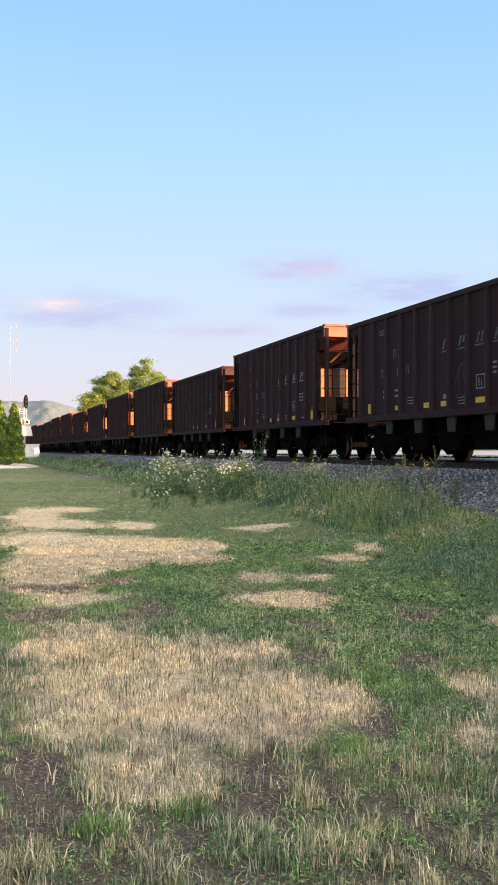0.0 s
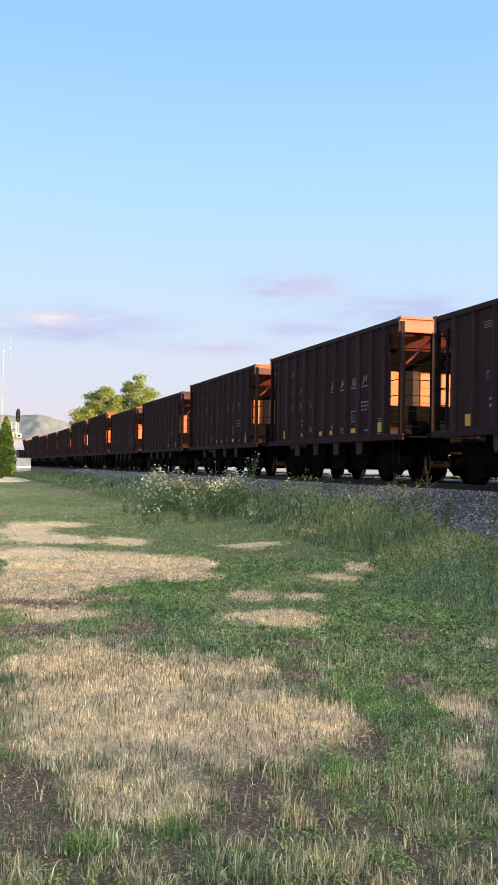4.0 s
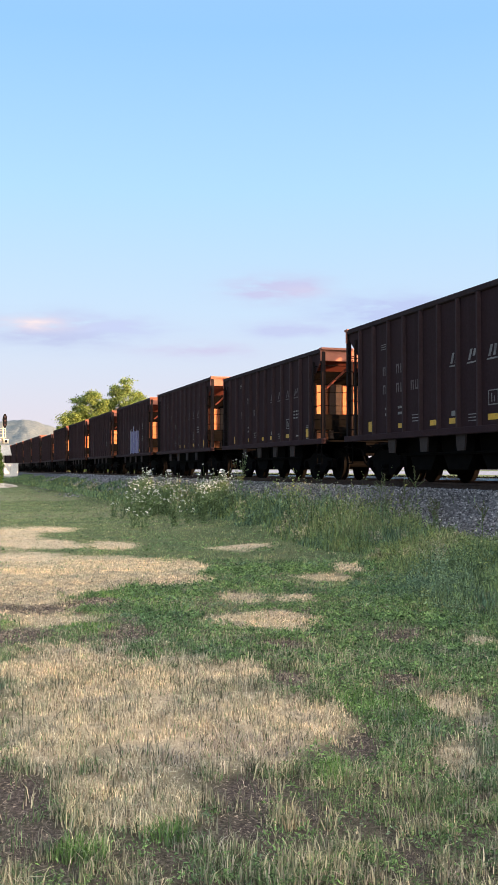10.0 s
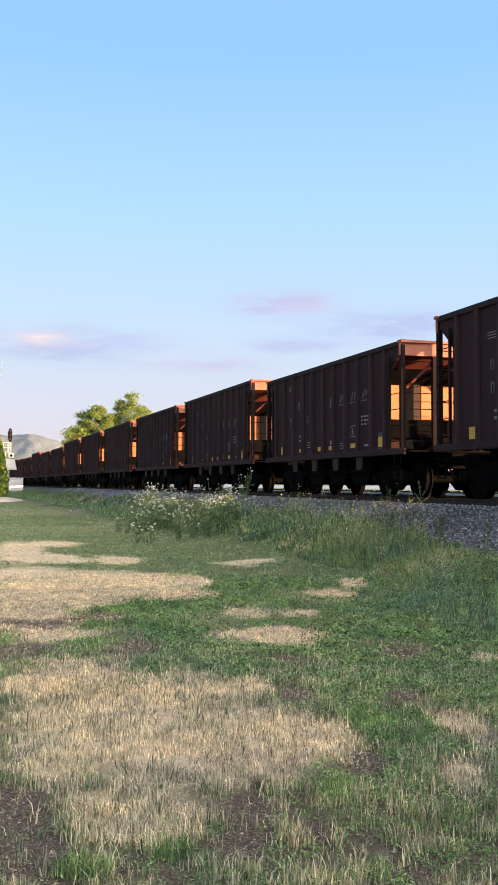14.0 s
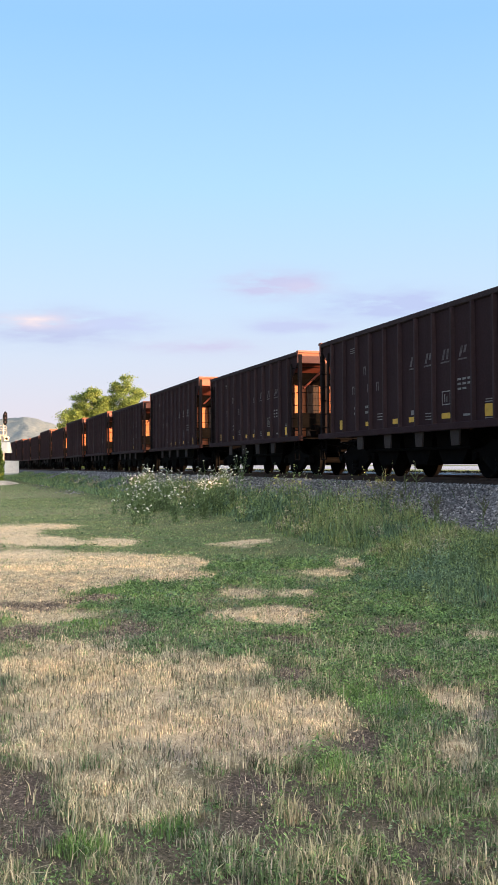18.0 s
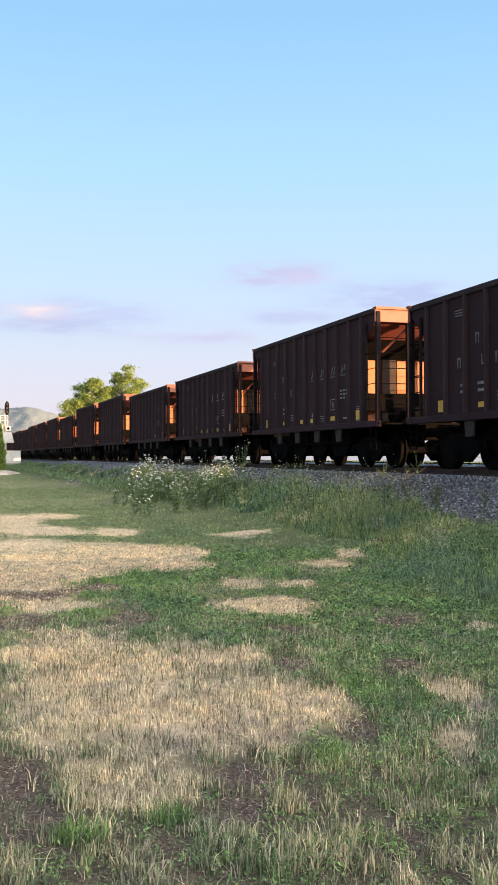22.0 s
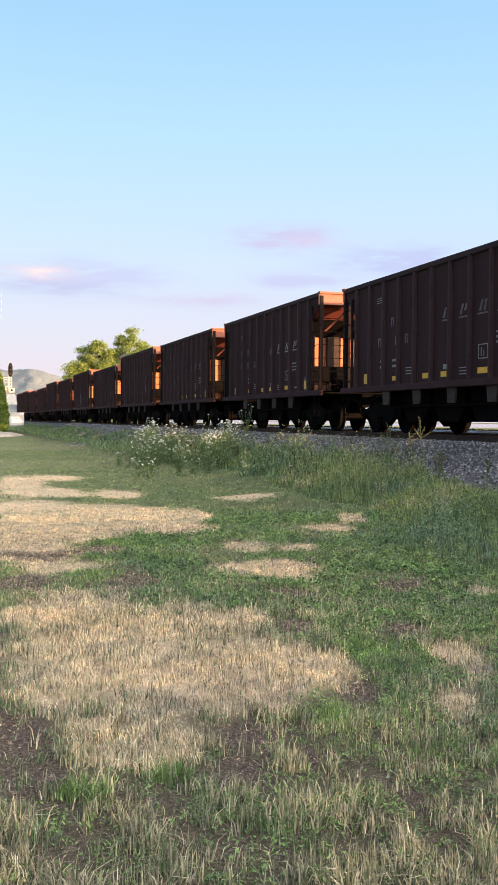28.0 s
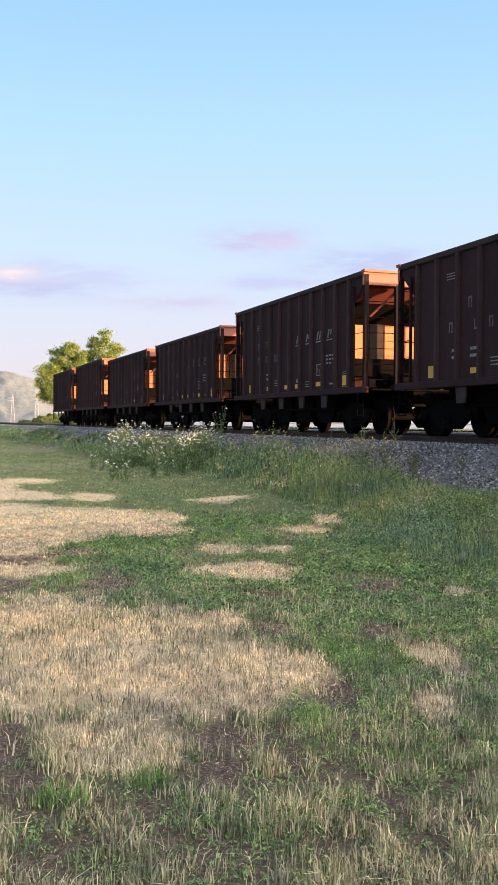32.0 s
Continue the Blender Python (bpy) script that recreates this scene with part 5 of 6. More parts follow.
def make_flowers():
    head = umbel_mesh()
    rnd = random.Random(8)
    spots = []
    for k in range(64):
        if k < 20:                                # two thick stands, then strays
            y = rnd.uniform(28, 36)
            spots.append((y * rnd.gauss(0.212, 0.017), y, rnd.uniform(0.75, 1.3)))
        elif k < 46:
            y = rnd.uniform(24, 31)
            spots.append((y * rnd.gauss(0.280, 0.016), y, rnd.uniform(0.8, 1.22)))
        elif k < 54:
            y = rnd.uniform(26, 34)
            spots.append((y * rnd.gauss(0.24, 0.02), y, rnd.uniform(0.6, 0.95)))
        else:
            y = rnd.uniform(20, 32)
            spots.append((y * rnd.gauss(0.215, 0.02), y, rnd.uniform(0.35, 0.6)))
    for x, y, h in spots:
        z = float(ground_z(x, y))
        if x > 8.0:
            z = float(np.interp(x, [7.84, 8.44, 9.99], [0.3, 0.42, 1.02]))
        pl = thing("wild_carrot_plant", "tall white-flowered wild carrot weed in the trackside strip", "wildflower", "white wildflowers by the track", at=(x, y, z))
        bm = bmesh.new()
        tops = []
        for i in range(rnd.randint(6, 10)):
            b = Vector((rnd.uniform(-0.05, 0.05), rnd.uniform(-0.05, 0.05), 0))
            t = Vector((rnd.uniform(-0.28, 0.28), rnd.uniform(-0.28, 0.28), h * rnd.uniform(0.72, 1.08)))
            m = b.lerp(t, 0.55) + Vector((0, 0, 0.05))
            bar(bm, b, m, 0.006, 4)
            bar(bm, m, t, 0.004, 4)
            tops.append(t)
        part("stem", bm, STEM, pl)
        L = []
        for t in tops:
            for i in range(20):
                u = rnd.random() ** 1.3 * 0.85
                L.append((t.x * u + rnd.gauss(0, 0.05), t.y * u + rnd.gauss(0, 0.05), t.z * u + rnd.gauss(0, 0.03) + 0.03))
        leaves("foliage", WEED, np.array(L), rng.uniform(0.02, 0.05, len(L)), "", 0.25, parent=pl, shape=0.34)["kind"] = "stuff"
        for t in tops:
            o = new("flower_head", head)
            o.parent = pl
            o.location = t
            o.rotation_euler = (rnd.uniform(-0.5, 0.5) + 0.3, rnd.uniform(-0.5, 0.5), rnd.uniform(0, 6))
            s = rnd.uniform(0.42, 0.85)
            o.scale = (s, s, s)


make_flowers()


def make_dock(x, y, h, seed):
    """A stalk of tall seeding weed with branches of seed clusters."""
    rnd = random.Random(seed)
    z = float(np.interp(x, [5, 7.84, 8.44, 9.99], [0.0, 0.3, 0.42, 1.02]))
    pl = thing("seeding_weed", "tall thin seeding weed stalk at the ballast edge", "weed", "seeding weed stalks", at=(x, y, z))
    bm = bmesh.new()
    tips = []
    top = Vector((rnd.uniform(-0.1, 0.1), rnd.uniform(-0.15, 0.15), h))
    bar(bm, (0, 0, 0), top * 0.5, 0.008, 5)
    bar(bm, top * 0.5, top, 0.005, 5)
    for k in range(9):
        u = rnd.uniform(0.35, 0.95)
        a = top * u
        b = a + Vector((rnd.uniform(-0.16, 0.16), rnd.uniform(-0.16, 0.16), rnd.uniform(0.08, 0.22)))
        bar(bm, a, b, 0.004, 4)
        tips.append((a, b))
    tips.append((top * 0.8, top))
    part("stalk", bm, STEM, pl)["kind"] = "stuff"
    P = []
    for a, b in tips:
        for i in range(14):
            P.append(a.lerp(b, rnd.uniform(0.3, 1.05)) + Vector((rnd.gauss(0, 0.012), rnd.gauss(0, 0.012), rnd.gauss(0, 0.012))))
    leaves("seeds", SEED, np.array(P), np.full(len(P), 0.015), "", 0.1, parent=pl, shape=0.5)["kind"] = "stuff"
    P = np.array([(top * rnd.uniform(0.05, 0.6)) + Vector((rnd.gauss(0, 0.06), rnd.gauss(0, 0.06), 0)) for i in range(16)])
    leaves("foliage", WEED, P, np.full(len(P), 0.04), "", 0.3, parent=pl, shape=0.3)["kind"] = "stuff"


for i, (wx, wy, wh) in enumerate(((8.3, 17.2, 0.85), (8.4, 16.4, 0.95), (8.6, 15.6, 0.8), (8.0, 14.6, 1.0), (8.5, 18.2, 0.7), (8.2, 19.4, 0.8), (8.3, 13.6, 0.9),
                                  (8.4, 23.5, 0.8), (8.1, 21.5, 0.9), (7.6, 25.5, 0.95), (8.2, 15.0, 0.75), (7.5, 30.0, 1.0), (8.2, 16.9, 1.9), (8.35, 16.3, 1.6), (8.45, 16.0, 1.85), (8.3, 17.6, 1.5))):
    make_dock(wx, wy, wh * 0.55, i)

# ---- the far end: signal, hedge, tree, hills ----
CREAM = worn("cream_paint", (0.62, 0.55, 0.42), (0.5, 0.42, 0.32), 0.6, scale=3)
WHITE_PAINT = worn("white_paint", (0.66, 0.64, 0.61), (0.54, 0.51, 0.48), 0.5, scale=2)
BLACK_PAINT = worn("black_paint", (0.005, 0.005, 0.006), (0.010, 0.010, 0.010), 0.8, scale=4, spec=0.05)
GALV = worn("galvanised_steel", (0.50, 0.50, 0.50), (0.38, 0.38, 0.39), 0.45, 0.6, scale=4)
LENS = worn("dark_lens", (0.03, 0.01, 0.01), (0.05, 0.02, 0.02), 0.15, scale=3)


def make_signal(x, y, z):
    s = thing("railway_signal", "cream mast signal with a black light head and a railed platform", "railway signal", at=(x, y, z))
    part("mast", lathe(bmesh.new(), ((0, 0.2), (0.06, 0.2), (0.07, 0.11), (7.3, 0.09), (7.32, 0.05)), 'z', 12), CREAM, s)
    bm = bmesh.new()
    box(bm, -0.55, 0.55, -0.5, 0.5, 0.0, 0.35, 0.03)
    part("foundation", bm, GALV, s, "concrete-grey footing", loc=(0, 0, -0.25))
    bm = bmesh.new()
    pts = [(0.26 * math.cos(a), 0.62 * math.sin(a) + (0.25 if math.sin(a) > 0 else -0.25)) for a in [i * math.pi / 8 for i in range(16)]]
    prism(bm, pts, 'y', -0.03, 0.03)
    head = part("signal_head", bm, BLACK_PAINT, s, "black oval backing plate", loc=(0.22, -0.2, 6.9))
    for k in (-0.5, 0.0, 0.5):
        bm = bmesh.new()
        bar(bm, (0, -0.03, k), (0, -0.30, k), 0.14, 12)
        part("hood", bm, BLACK_PAINT, head)
        bm = bmesh.new()
        bar(bm, (0, -0.31, k), (0, -0.315, k), 0.11, 12)
        part("lens", bm, LENS, head)
    bm = bmesh.new()
    box(bm, -1.55, 0.35, -0.55, 0.35, 4.75, 4.82)
    part("platform", bm, CREAM, s)
    for px in (-1.5, -0.6, 0.3):
        bm = bmesh.new()
        bar(bm, (px, -0.5, 4.8), (px, -0.5, 5.95), 0.03, 6)
        part("railing_post", bm, CREAM, s)
    for pz in (5.35, 5.65, 5.95):
        bm = bmesh.new()
        bar(bm, (-1.5, -0.5, pz), (0.3, -0.5, pz), 0.028, 6)
        part("railing_bar", bm, CREAM, s)
    for px in (-0.65, 0.35):
        bm = bmesh.new()
        box(bm, px - 0.32, px + 0.32, -0.75, -0.35, 4.05, 4.62, 0.03)
        b = part("signal_box", bm, CREAM, s, "tan lamp box with a dark round opening")
        bm = bmesh.new()
        bar(bm, (px, -0.74, 4.36), (px, -0.80, 4.36), 0.16, 14)
        part("opening", bm, BLACK_PAINT, b)
    bm = bmesh.new()
    prism(bm, [(-0.75, 3.9), (0.75, 3.9), (1.05, 2.6), (-0.35, 2.6)], 'y', -0.62, -0.56)
    part("slanted_panel", bm, WHITE_PAINT, s, "pale slanted panel")
    for px in (-0.20, 0.20):
        bm = bmesh.new()
        bar(bm, (px, 0.28, 0.1), (px, 0.28, 4.75), 0.025, 6)
        part("ladder_rail", bm, CREAM, s)
    for k in range(14):
        bm = bmesh.new()
        bar(bm, (-0.20, 0.28, 0.4 + 0.31 * k), (0.20, 0.28, 0.4 + 0.31 * k), 0.015, 5)
        part("rung", bm, CREAM, s)
    return s


make_signal(7.25, 123.0, 0.62)


CABINET_PAINT = worn("cabinet_paint", (0.78, 0.76, 0.74), (0.68, 0.65, 0.62), 0.6, scale=2)


def make_cabinet(x, y, z):
    c = thing("signal_cabinet", "white metal trackside equipment cabinet", "cabinet", at=(x, y, z))
    part("body", box(bmesh.new(), -0.85, 0.85, -0.5, 0.5, 0.06, 1.55, 0.02), CABINET_PAINT, c)
    part("base", box(bmesh.new(), -0.95, 0.95, -0.6, 0.6, -0.25, 0.06), GALV, c)
    part("roof", box(bmesh.new(), -0.92, 0.92, -0.58, 0.58, 1.55, 1.61, 0.01), CABINET_PAINT, c)
    for px in (-0.42, 0.42):
        d = part("door", box(bmesh.new(), px - 0.39, px + 0.39, -0.53, -0.502, 0.15, 1.48, 0.008), CABINET_PAINT, c)
        part("handle", box(bmesh.new(), px * 0.25 - 0.02, px * 0.25 + 0.02, -0.57, -0.53, 0.75, 0.95), GALV, d)


make_cabinet(8.15, 121.5, 0.62)


MAST_PAINT = worn("mast_paint", (0.26, 0.26, 0.28), (0.20, 0.20, 0.22), 0.6, scale=4)


def make_antenna(x, y, z, h):
    a = thing("antenna_mast", "tall thin pale steel radio mast with small side arms", "antenna", at=(x, y, z))
    part("pole", lathe(bmesh.new(), ((0, 0.06), (h * 0.72, 0.028), (h * 0.73, 0.04), (h, 0.038)), 'z', 8), MAST_PAINT, a)
    for k in range(4):
        zz = h - 0.25 - k * 1.0
        bm = bmesh.new()
        bar(bm, (0, 0, zz), (0.85, 0, zz), 0.006, 5)
        part("arm", bm, MAST_PAINT, a)
        bm = bmesh.new()
        bar(bm, (0.85, 0, zz - 0.28), (0.85, 0, zz + 0.28), 0.035, 6)
        part("dipole", bm, MAST_PAINT, a)


make_antenna(5.85, 130.0, 0.0, 17.9)

NEEDLE = blade_material("conifer_spray", (0.07, 0.13, 0.022), (0.22, 0.31, 0.06))
LEAF = blade_material("poplar_leaf", (0.085, 0.125, 0.032), (0.27, 0.345, 0.095), 0.6, 0.35)
BUSH_LEAF = blade_material("bush_leaf", (0.05, 0.085, 0.02), (0.13, 0.17, 0.05), 0.6, 0.25)
# shade of the backlit bank brush is put into these near-black leaves
BRUSH_SHADE = blade_material("shaded_brush_leaf", (0.004, 0.005, 0.004), (0.012, 0.013, 0.009), 0.95, 0, 0.02)
BARK = worn("bark", (0.13, 0.10, 0.075), (0.22, 0.18, 0.14), 0.95, scale=3, stretch=(1, 1, 0.2), bump=0.6)


def make_arborvitae(x, y, h, w, seed):
    t = thing("arborvitae", "dense upright evergreen arborvitae in the bed by the lawn", "tree", "row of arborvitae", at=(x, y, 0))
    part("trunk", lathe(bmesh.new(), ((0, 0.12), (h * 0.5, 0.08), (h * 0.9, 0.02)), 'z', 7), BARK, t)
    r2 = np.random.default_rng(seed)
    n = 9000
    u = r2.uniform(0, 1, n) ** 1.25
    zz = 0.06 + u * (h - 0.06)
    prof = w / 2 * np.clip(np.interp(u, [0, 0.1, 0.35, 0.7, 0.92, 1], [0.9, 1.0, 0.98, 0.70, 0.34, 0.05]), 0, 1)
    a = r2.uniform(0, 2 * np.pi, n)
    lump = 0.86 + 0.22 * np.sin(a * 5 + zz * 3 + seed) * np.sin(zz * 4.1 + seed * 2)
    rr = prof * lump * np.sqrt(r2.uniform(0.45, 1, n))
    P = np.stack([rr * np.cos(a), rr * np.sin(a), zz], -1)
    leaves("crown", NEEDLE, P, r2.uniform(0.07, 0.15, n), "", 0.1, parent=t, shape=0.55)


for i, (ax, h, w) in enumerate(((4.15, 5.45, 1.75), (2.95, 5.7, 1.75), (1.75, 5.6, 1.75), (0.6, 5.5, 1.7))):
    make_arborvitae(ax, 84.0 + 0.3 * i, h, w, 5 + i)


def make_shrub(x, y, w, h, seed, label):
    t = thing("shrub", label, "shrub", at=(x, y, float(ground_z(x, y)) - 0.02))
    r2 = np.random.default_rng(seed)
    bm = bmesh.new()
    for k in range(7):
        a = k * 0.9
        bar(bm, (0, 0, 0), (w * 0.3 * math.cos(a), w * 0.3 * math.sin(a), h * 0.6), 0.02, 4)
    part("branches", bm, BARK, t)
    n = int(900 * max(1, w * h / 2))
    d = r2.normal(0, 1, (n, 3))
    d /= np.linalg.norm(d, axis=1)[:, None]
    d *= (r2.uniform(0.2, 1, n) ** 0.4)[:, None]
    d *= (0.75 + 0.35 * np.sin(d[:, 0] * 7 + seed) * np.sin(d[:, 2] * 6 + d[:, 1] * 5))[:, None]
    P = d * np.array([w / 2, w / 2, h / 2]) + np.array([0, 0, h * 0.52])
    P[:, 2] = np.maximum(P[:, 2], 0.02)
    leaves("crown", BUSH_LEAF, P, r2.uniform(0.05, 0.11, n) * max(1.0, h), "", 0.2, parent=t)


make_shrub(3.35, 80.6, 1.1, 0.75, 3, "low dark rounded shrub in the stone bed")
for i, (bx, by, bw, bh) in enumerate(((25.0, 205.0, 5.0, 2.6), (28.5, 212.0, 6.0, 3.2), (31.5, 205.0, 5.0, 2.4), (35.0, 215.0, 6.0, 2.8), (38.0, 207.0, 5.0, 2.2), (22.0, 214.0, 3.5, 1.6))):
    make_shrub(bx, by, bw, bh, 20 + i, "sunlit green bush beyond the tracks")


def make_bed():
    """The raised bed of pale stones under the evergreens."""
    m = worn("bed_stone", (0.45, 0.40, 0.34), (0.58, 0.53, 0.47), 0.9, scale=5, bump=0.6)
    bm = bmesh.new()
    n = 40
    rings = []
    for k, (sc, zz) in enumerate(((1.0, -0.03), (0.93, 0.14), (0.75, 0.24), (0.4, 0.30), (0.02, 0.32))):
        ring = []
        for i in range(n):
            a = 2 * math.pi * i / n
            wob = 1 + 0.08 * math.sin(3 * a) + 0.05 * math.sin(7 * a + 1)
            ring.append(bm.verts.new((2.7 + 3.4 * sc * wob * math.cos(a), 82.6 + 3.3 * sc * wob * math.sin(a), zz)))
        rings.append(ring)
    for p, q in zip(rings, rings[1:]):
        for i in range(n):
            bm.faces.new((p[i], p[(i + 1) % n], q[(i + 1) % n], q[i]))
    me = bpy.data.meshes.new("stone_bed")
    bm.to_mesh(me)
    bm.free()
    me.materials.append(m)
    tagged(new("stone_bed", me), "low mounded planting bed of pale stones", "planting bed")
    P, q = np.empty((1500, 3)), np.random.default_rng(4)
    a, r = q.uniform(0, 6.283, 1500), np.sqrt(q.uniform(0, 1, 1500))
    P[:, 0], P[:, 1] = 2.7 + 3.3 * r * np.cos(a), 82.6 + 3.2 * r * np.sin(a)
    P[:, 2] = np.interp(r, [0, 0.4, 0.75, 0.93, 1], [0.33, 0.31, 0.25, 0.15, 0.0])
    stones("bed_stones", m, P, q.uniform(0.05, 0.11, 1500), "loose pale stones of the planting bed", 9)


def stones(name, mat, P, size, label, seed, category="stones"):
    """Broken stones: eight-sided lumps, each its own island."""
    q = np.random.default_rng(seed)
    n = len(P)
    base = np.array([(1, 0, 0), (-1, 0, 0), (0, 1, 0), (0, -1, 0), (0, 0, 0.8), (0, 0, -0.8)], float)
    V = base[None] * q.uniform(0.55, 1.25, (n, 6, 1)) + q.normal(0, 0.18, (n, 6, 3))
    a = q.uniform(0, 2 * np.pi, n)
    b = q.uniform(-0.7, 0.7, n)
    c, s = np.cos(a)[:, None], np.sin(a)[:, None]
    X, Y, Z = V[..., 0] * c - V[..., 1] * s, V[..., 0] * s + V[..., 1] * c, V[..., 2]
    cb, sb = np.cos(b)[:, None], np.sin(b)[:, None]
    Y, Z = Y * cb - Z * sb, Y * sb + Z * cb
    V = np.stack([X, Y, Z], -1) * np.asarray(size)[:, None, None] + P[:, None]
    tri = np.array([(0, 2, 4), (2, 1, 4), (1, 3, 4), (3, 0, 4), (2, 0, 5), (1, 2, 5), (3, 1, 5), (0, 3, 5)])
    F = (np.arange(n)[:, None, None] * 6 + tri[None]).reshape(-1)
    me = bpy.data.meshes.new(name)
    me.vertices.add(n * 6)
    me.vertices.foreach_set("co", V.ravel())
    me.loops.add(len(F))
    me.loops.foreach_set("vertex_index", F)
    me.polygons.add(n * 8)
    me.polygons.foreach_set("loop_start", np.arange(n * 8) * 3)
    me.update(calc_edges=True)
    me.materials.append(mat)
    return tagged(new(name, me), label, category, kind="stuff")


make_bed()


def make_cottonwood(x, y):
    t = thing("cottonwood_tree", "tall broad sunlit cottonwood tree beyond the tracks", "tree", at=(x, y, 0))
    bm = bmesh.new()
    rnd = random.Random(2)

    def limb(a, b, r0, r1):
        a, b = Vector(a), Vector(b)
        d = b - a
        m = Matrix.Translation((a + b) / 2) @ d.to_track_quat('Z', 'Y').to_matrix().to_4x4()
        bmesh.ops.create_cone(bm, cap_ends=True, segments=8, radius1=r0, radius2=r1, depth=d.length, matrix=m)
    lobes = ((-3.0, 0.0, 16.6, 4.9, 5.6), (6.0, 1.0, 19.2, 5.0, 6.2), (-7.8, -1.0, 12.2, 3.8, 3.8), (-0.8, 1.0, 12.0, 5.6, 4.8), (6.8, -0.5, 12.5, 5.4, 5.2), (1.9, 0.0, 14.4, 3.4, 4.0), (-6.2, 0.5, 9.0, 4.5, 3.0), (7.5, 0.0, 8.5, 4.0, 3.2))
    limb((0, 0, -0.3), (0.3, 0, 5.0), 0.75, 0.55)
    limb((0.3, 0, 5.0), (0.8, 0, 9.0), 0.55, 0.40)
    part("trunk", bm, BARK, t)
    for lx, ly, lz, lr, lh in lobes:
        bm = bmesh.new()
        limb((0.3, 0, 4.8), (lx * 0.5, ly * 0.5, 4.8 + (lz - 4.8) * 0.6), 0.30, 0.18)
        limb((lx * 0.5, ly * 0.5, 4.8 + (lz - 4.8) * 0.6), (lx, ly, lz + lh * 0.4), 0.18, 0.05)
        for i in range(6):
            limb((lx * 0.7, ly * 0.7, 4.8 + (lz - 4.8) * 0.8), (lx + rnd.uniform(-1, 1) * lr * 0.8, ly + rnd.uniform(-1, 1) * lr * 0.8, lz + rnd.uniform(-0.5, 0.8) * lh), 0.08, 0.02)
        part("limb", bm, BARK, t)
    q = np.random.default_rng(6)
    P = []
    for lx, ly, lz, lr, lh in lobes:
        m = int(30 * lr * lr / 16) + 12
        d = q.normal(0, 1, (m, 3))
        d /= np.linalg.norm(d, axis=1)[:, None]
        d *= q.uniform(0.45, 0.93, m)[:, None]
        cs = np.array([lx, ly, lz]) + d * np.array([lr, lr, lh])
        for c in cs:
            k = 300
            P.append(c + q.normal(0, 1, (k, 3)) * np.array([0.68, 0.68, 0.45]) * q.uniform(0.5, 1.35))
    P = np.concatenate(P)
    leaves("crown", LEAF, P, q.uniform(0.13, 0.23, len(P)), "", 0.15, parent=t, shape=0.7)


make_cottonwood(39.2, 246.0)


def make_hills():
    """A wooded river bluff far off, falling away towards the river."""
    m, nt, b = material("hazy_bluff_woods", 0.95, 0, 0.1)
    n1, n2 = noise_node(nt, 0.012, 5, 0.6), noise_node(nt, 0.15, 3, 0.6)
    # haze is put into the woods' colour: blue-grey, weak contrast
    c = ramp_node(nt, n1, ((0.35, (0.130, 0.150, 0.158)), (0.60, (0.145, 0.162, 0.162)), (0.80, (0.190, 0.178, 0.155))))
    c2 = ramp_node(nt, n2, ((0.36, (0.80, 0.83, 0.86)), (0.64, (1.16, 1.15, 1.11))))
    nt.links.new(mix_node(nt, 1.0, c, c2, 'MULTIPLY'), b.inputs["Base Color"])
    bump_node(nt, b, n2, 0.5, 4.0)
    az = np.radians(np.linspace(-50, 16, 420))
    R = np.linspace(1500, 2700, 46)
    A, D = np.meshgrid(az, R)
    deg = np.degrees(A)
    crest = np.interp(deg, [-50, -30, -15, -6, -2, 0.5, 2.0, 3.6, 4.5, 5.4, 6.6, 7.4, 8.4, 10, 16], [90, 120, 105, 118, 100, 106, 110, 107, 112, 106, 92, 66, 34, 8, 0])
    rise = np.clip((D - 1500) / 700, 0, 1)
    rise = rise * rise * (3 - 2 * rise)
    Xh, Yh = D * np.sin(A), D * np.cos(A)
    ridge = 1.0 - 0.35 * (1 - rise) * fbm(deg, D, 0.9, 81)
    Zh = crest * np.minimum(rise * ridge, 1.0 + 0 * rise) + (fbm(Xh, Yh, 0.05, 82) - 0.5) * 9 * np.clip(crest / 40, 0, 1) * (rise > 0.02) - 1.0
    v = np.stack([Xh, Yh, Zh], -1).reshape(-1, 3)
    nx, ny = len(az), len(R)
    i = (np.arange(ny - 1)[:, None] * nx + np.arange(nx - 1)[None]).ravel()
    ob = mesh_object("hills", v.tolist(), np.stack([i, i + 1, i + 1 + nx, i + nx], -1).tolist(), m, smooth=True)
    tagged(ob, "wooded river bluff in evening sun, haze put into its blue-grey colour", "hill", kind="structure")


make_hills()


def make_shade_brush():
    """Low brush added along the far river bank, its backlit shade painted near-black."""
    q = np.random.default_rng(33)
    n = 40000
    y = -60 + 420 * q.uniform(0, 1, n)
    x = 60 + q.normal(0, 1.2, n)
    top = 0.60 + 0.16 * vnoise(x, y, 0.25, 91)
    P = np.stack([x, y, q.uniform(0, 1, n) * top], -1)
    leaves("bank_brush", BRUSH_SHADE, P, q.uniform(0.10, 0.2, n), "added low brush with shade-black leaves along the river bank", 0.2, "brush")


make_shade_brush()


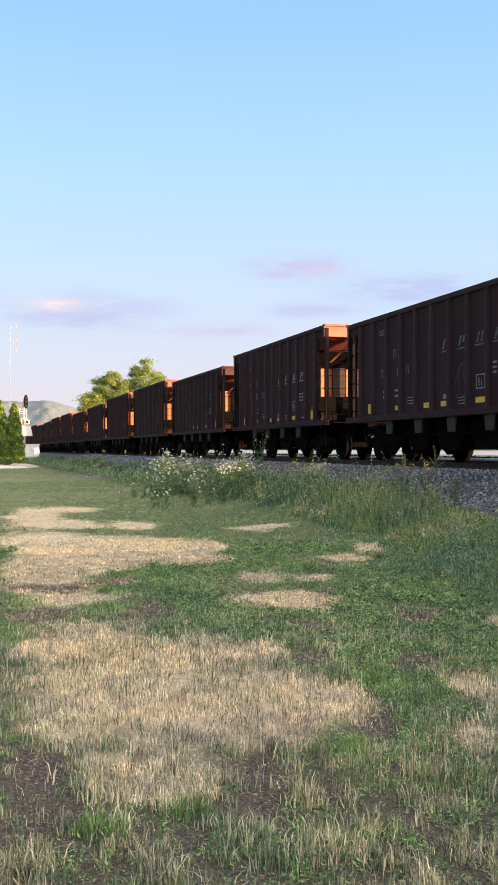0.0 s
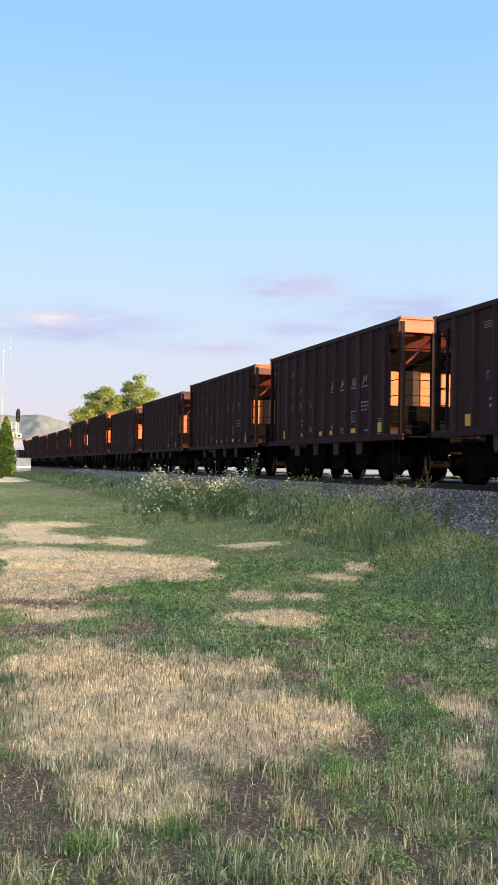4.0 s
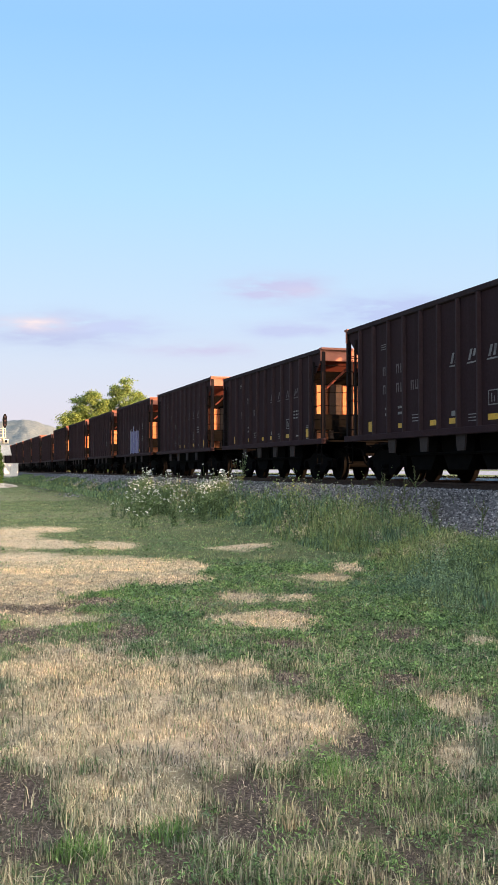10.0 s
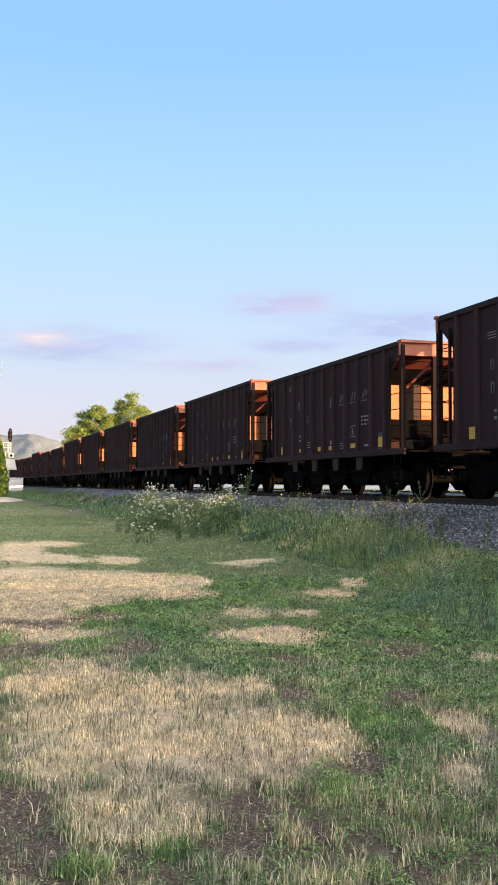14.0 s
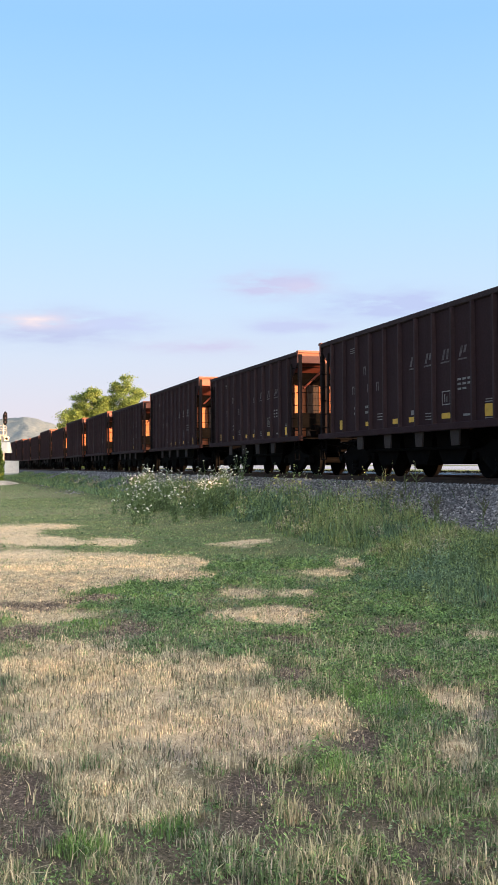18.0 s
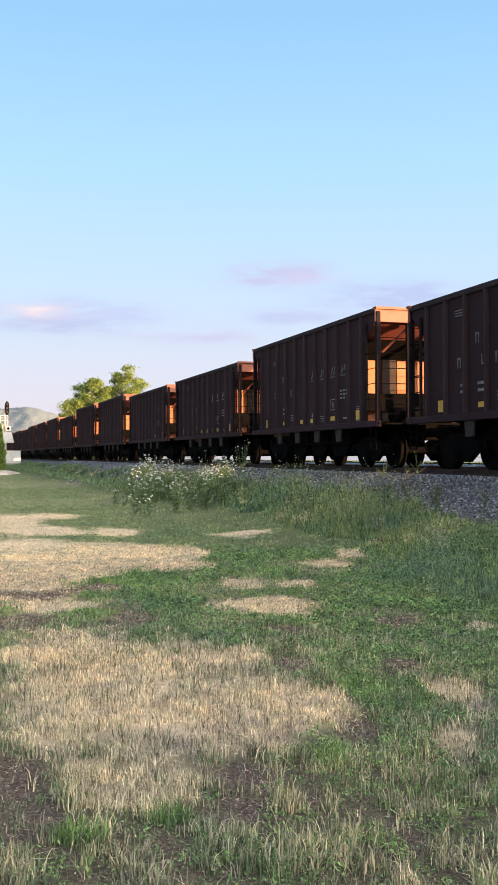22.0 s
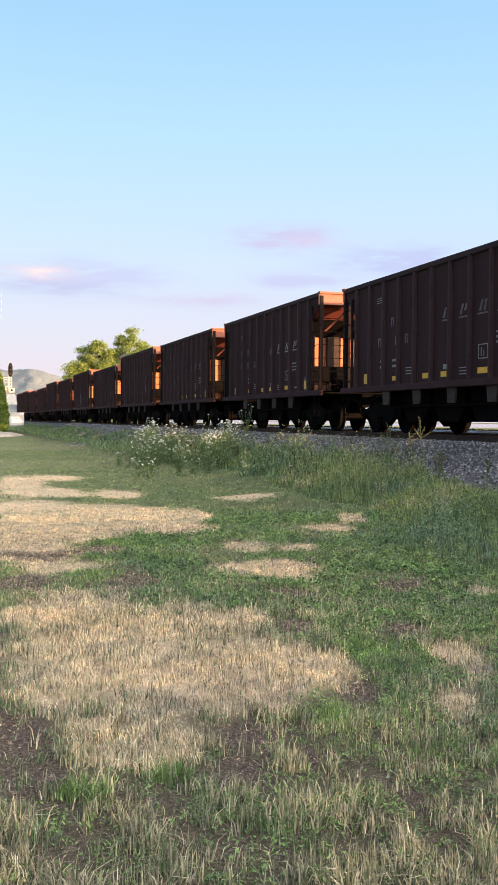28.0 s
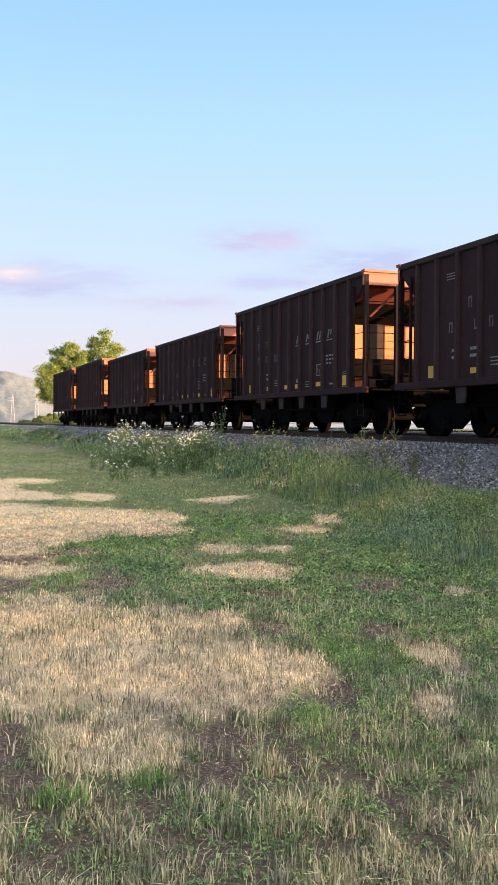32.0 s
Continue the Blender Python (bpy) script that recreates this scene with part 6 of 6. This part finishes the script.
def make_pylon(x, y, h):
    p = thing("power_pylon", "pale steel lattice pylon in front of the bluff", "pylon", "power pylons", at=(x, y, -0.3))
    for sx in (-1, 1):
        for sy in (-1, 1):
            bm = bmesh.new()
            bar(bm, (sx * 2.2, sy * 2.2, 0), (sx * 0.5, sy * 0.5, h), 0.10, 4)
            part("leg", bm, GALV, p)
    for k in range(6):
        z0, z1 = h * k / 6, h * (k + 1) / 6
        a, b = 2.2 - 1.7 * k / 6, 2.2 - 1.7 * (k + 1) / 6
        bm = bmesh.new()
        bar(bm, (-a, -a, z0), (b, -b, z1), 0.05, 4)
        bar(bm, (a, -a, z0), (-b, -b, z1), 0.05, 4)
        part("bracing", bm, GALV, p)
    for z in (h * 0.78, h * 0.9):
        bm = bmesh.new()
        bar(bm, (-4.5, 0, z), (4.5, 0, z), 0.09, 4)
        part("cross_arm", bm, GALV, p)


make_pylon(115.0, 1000.0, 31.0)
make_pylon(98.0, 1080.0, 31.0)

# ---- stones and ties ----


def make_ballast_stones():
    q = np.random.default_rng(15)
    n = 60000
    y = 9 + 75 * q.uniform(0, 1, n) ** 1.5
    u = q.uniform(0, 1, n)
    x = 7.9 + u * 2.7
    z = np.interp(x, [7.84, 8.44, 9.99, 10.44], [0.30, 0.42, 1.02, 1.06])
    P = np.stack([x, y, z + q.uniform(-0.01, 0.025, n)], -1)
    stones("ballast_stones", STONE, P, np.maximum(0.022, y * 0.0009) * q.uniform(0.5, 1.5, n), "loose grey crushed stones of the ballast shoulder", 16)
    n = 5000
    y = 10 + 70 * q.uniform(0, 1, n)
    x = q.uniform(10.4, 15.8, n)
    z = np.where(np.abs(x - 14.2) < 1.0, 0.85, 1.05)
    stones("ballast_stones", STONE, np.stack([x, y, z], -1), q.uniform(0.03, 0.06, n), "grey crushed stones between the rails", 17)
    # strays that have rolled down among the weeds
    n = 1500
    y = 34 + 60 * q.uniform(0, 1, n)
    x = q.normal(7.4, 0.55, n)
    k = (np.abs(y - 52) < 3.5) | (np.abs(y - 69) < 6)
    x, y = x[k], y[k]
    stones("ballast_stones", STONE, np.stack([x, y, ground_z(x, y)], -1), q.uniform(0.04, 0.09, len(x)), "stray grey stones beside the ballast", 18)


make_ballast_stones()


def make_ties():
    me = None
    for trk, cx, count in ((track_near, TRACK_X, 120), (track_far, TRACK2_X, 60)):
        for k in range(count):
            y = 8 + 0.54 * k
            if me is None:
                bm = bmesh.new()
                box(bm, -1.28, 1.28, -0.11, 0.11, -0.16, 0.0, 0.012)
                first = part("tie", bm, TIE, trk, loc=(cx, y, RAIL_Z - 0.187))
                me = first
            else:
                again("tie", me, trk, (cx, y, RAIL_Z - 0.187))
        bm = bmesh.new()
        for k in range(500):
            y = 8 + 0.54 * count + 0.54 * k
            box(bm, cx - 1.28, cx + 1.28, y - 0.11, y + 0.11, RAIL_Z - 0.347, RAIL_Z - 0.187)
        o = part("tie", bm, TIE, trk)
        o["kind"] = "stuff"


make_ties()

# ---- what moves ----
SPEED, PHASE = 1.608, 0.0945        # cars a second; where the train stands at the start
# small surges of the train along the track: seconds, metres
SURGE = ((0, 0.26), (1.5, 0.08), (3.3, -0.10), (6.5, -0.18), (9, -0.15), (11, -0.05), (12.5, 0.05), (14, 0.3), (17.5, 0.28), (19, -0.05), (22, -0.12),
         (25, -0.2), (28, -0.1), (29.5, 0.02), (30.5, 0.12), (32, 0.3))


def motions():
    for n, k, car in train:
        rows = []
        for t, d in SURGE:
            rows.append((t, pose(TRACK_X, PITCH * (n + PHASE - SPEED * t) + d - HALF, RAIL_Z)))
        walk(car, rows)
    # the wheels turn as they roll; all alike wheels share one run of turns
    shared = {}
    step = 1.0 / FPS
    rate = math.degrees(PITCH * SPEED / 0.457)
    for n, k, car in train:
        for tr in car.children:
            for w in tr.children:
                if "turns" not in w:
                    continue
                key = w["turns"]
                if key not in shared:
                    m = w.matrix_basis.translation.copy()
                    walk(w, [(i * step, pose(m.x, m.y, m.z, rate * i * step % 360)) for i in range(int(32 * FPS) + 1)])
                    shared[key] = (w.animation_data.action, w.animation_data.action_slot)
                else:
                    w.rotation_mode = "QUATERNION"
                    ad = w.animation_data_create()
                    ad.action = shared[key][0]
                    ad.action_slot = shared[key][1]


motions()
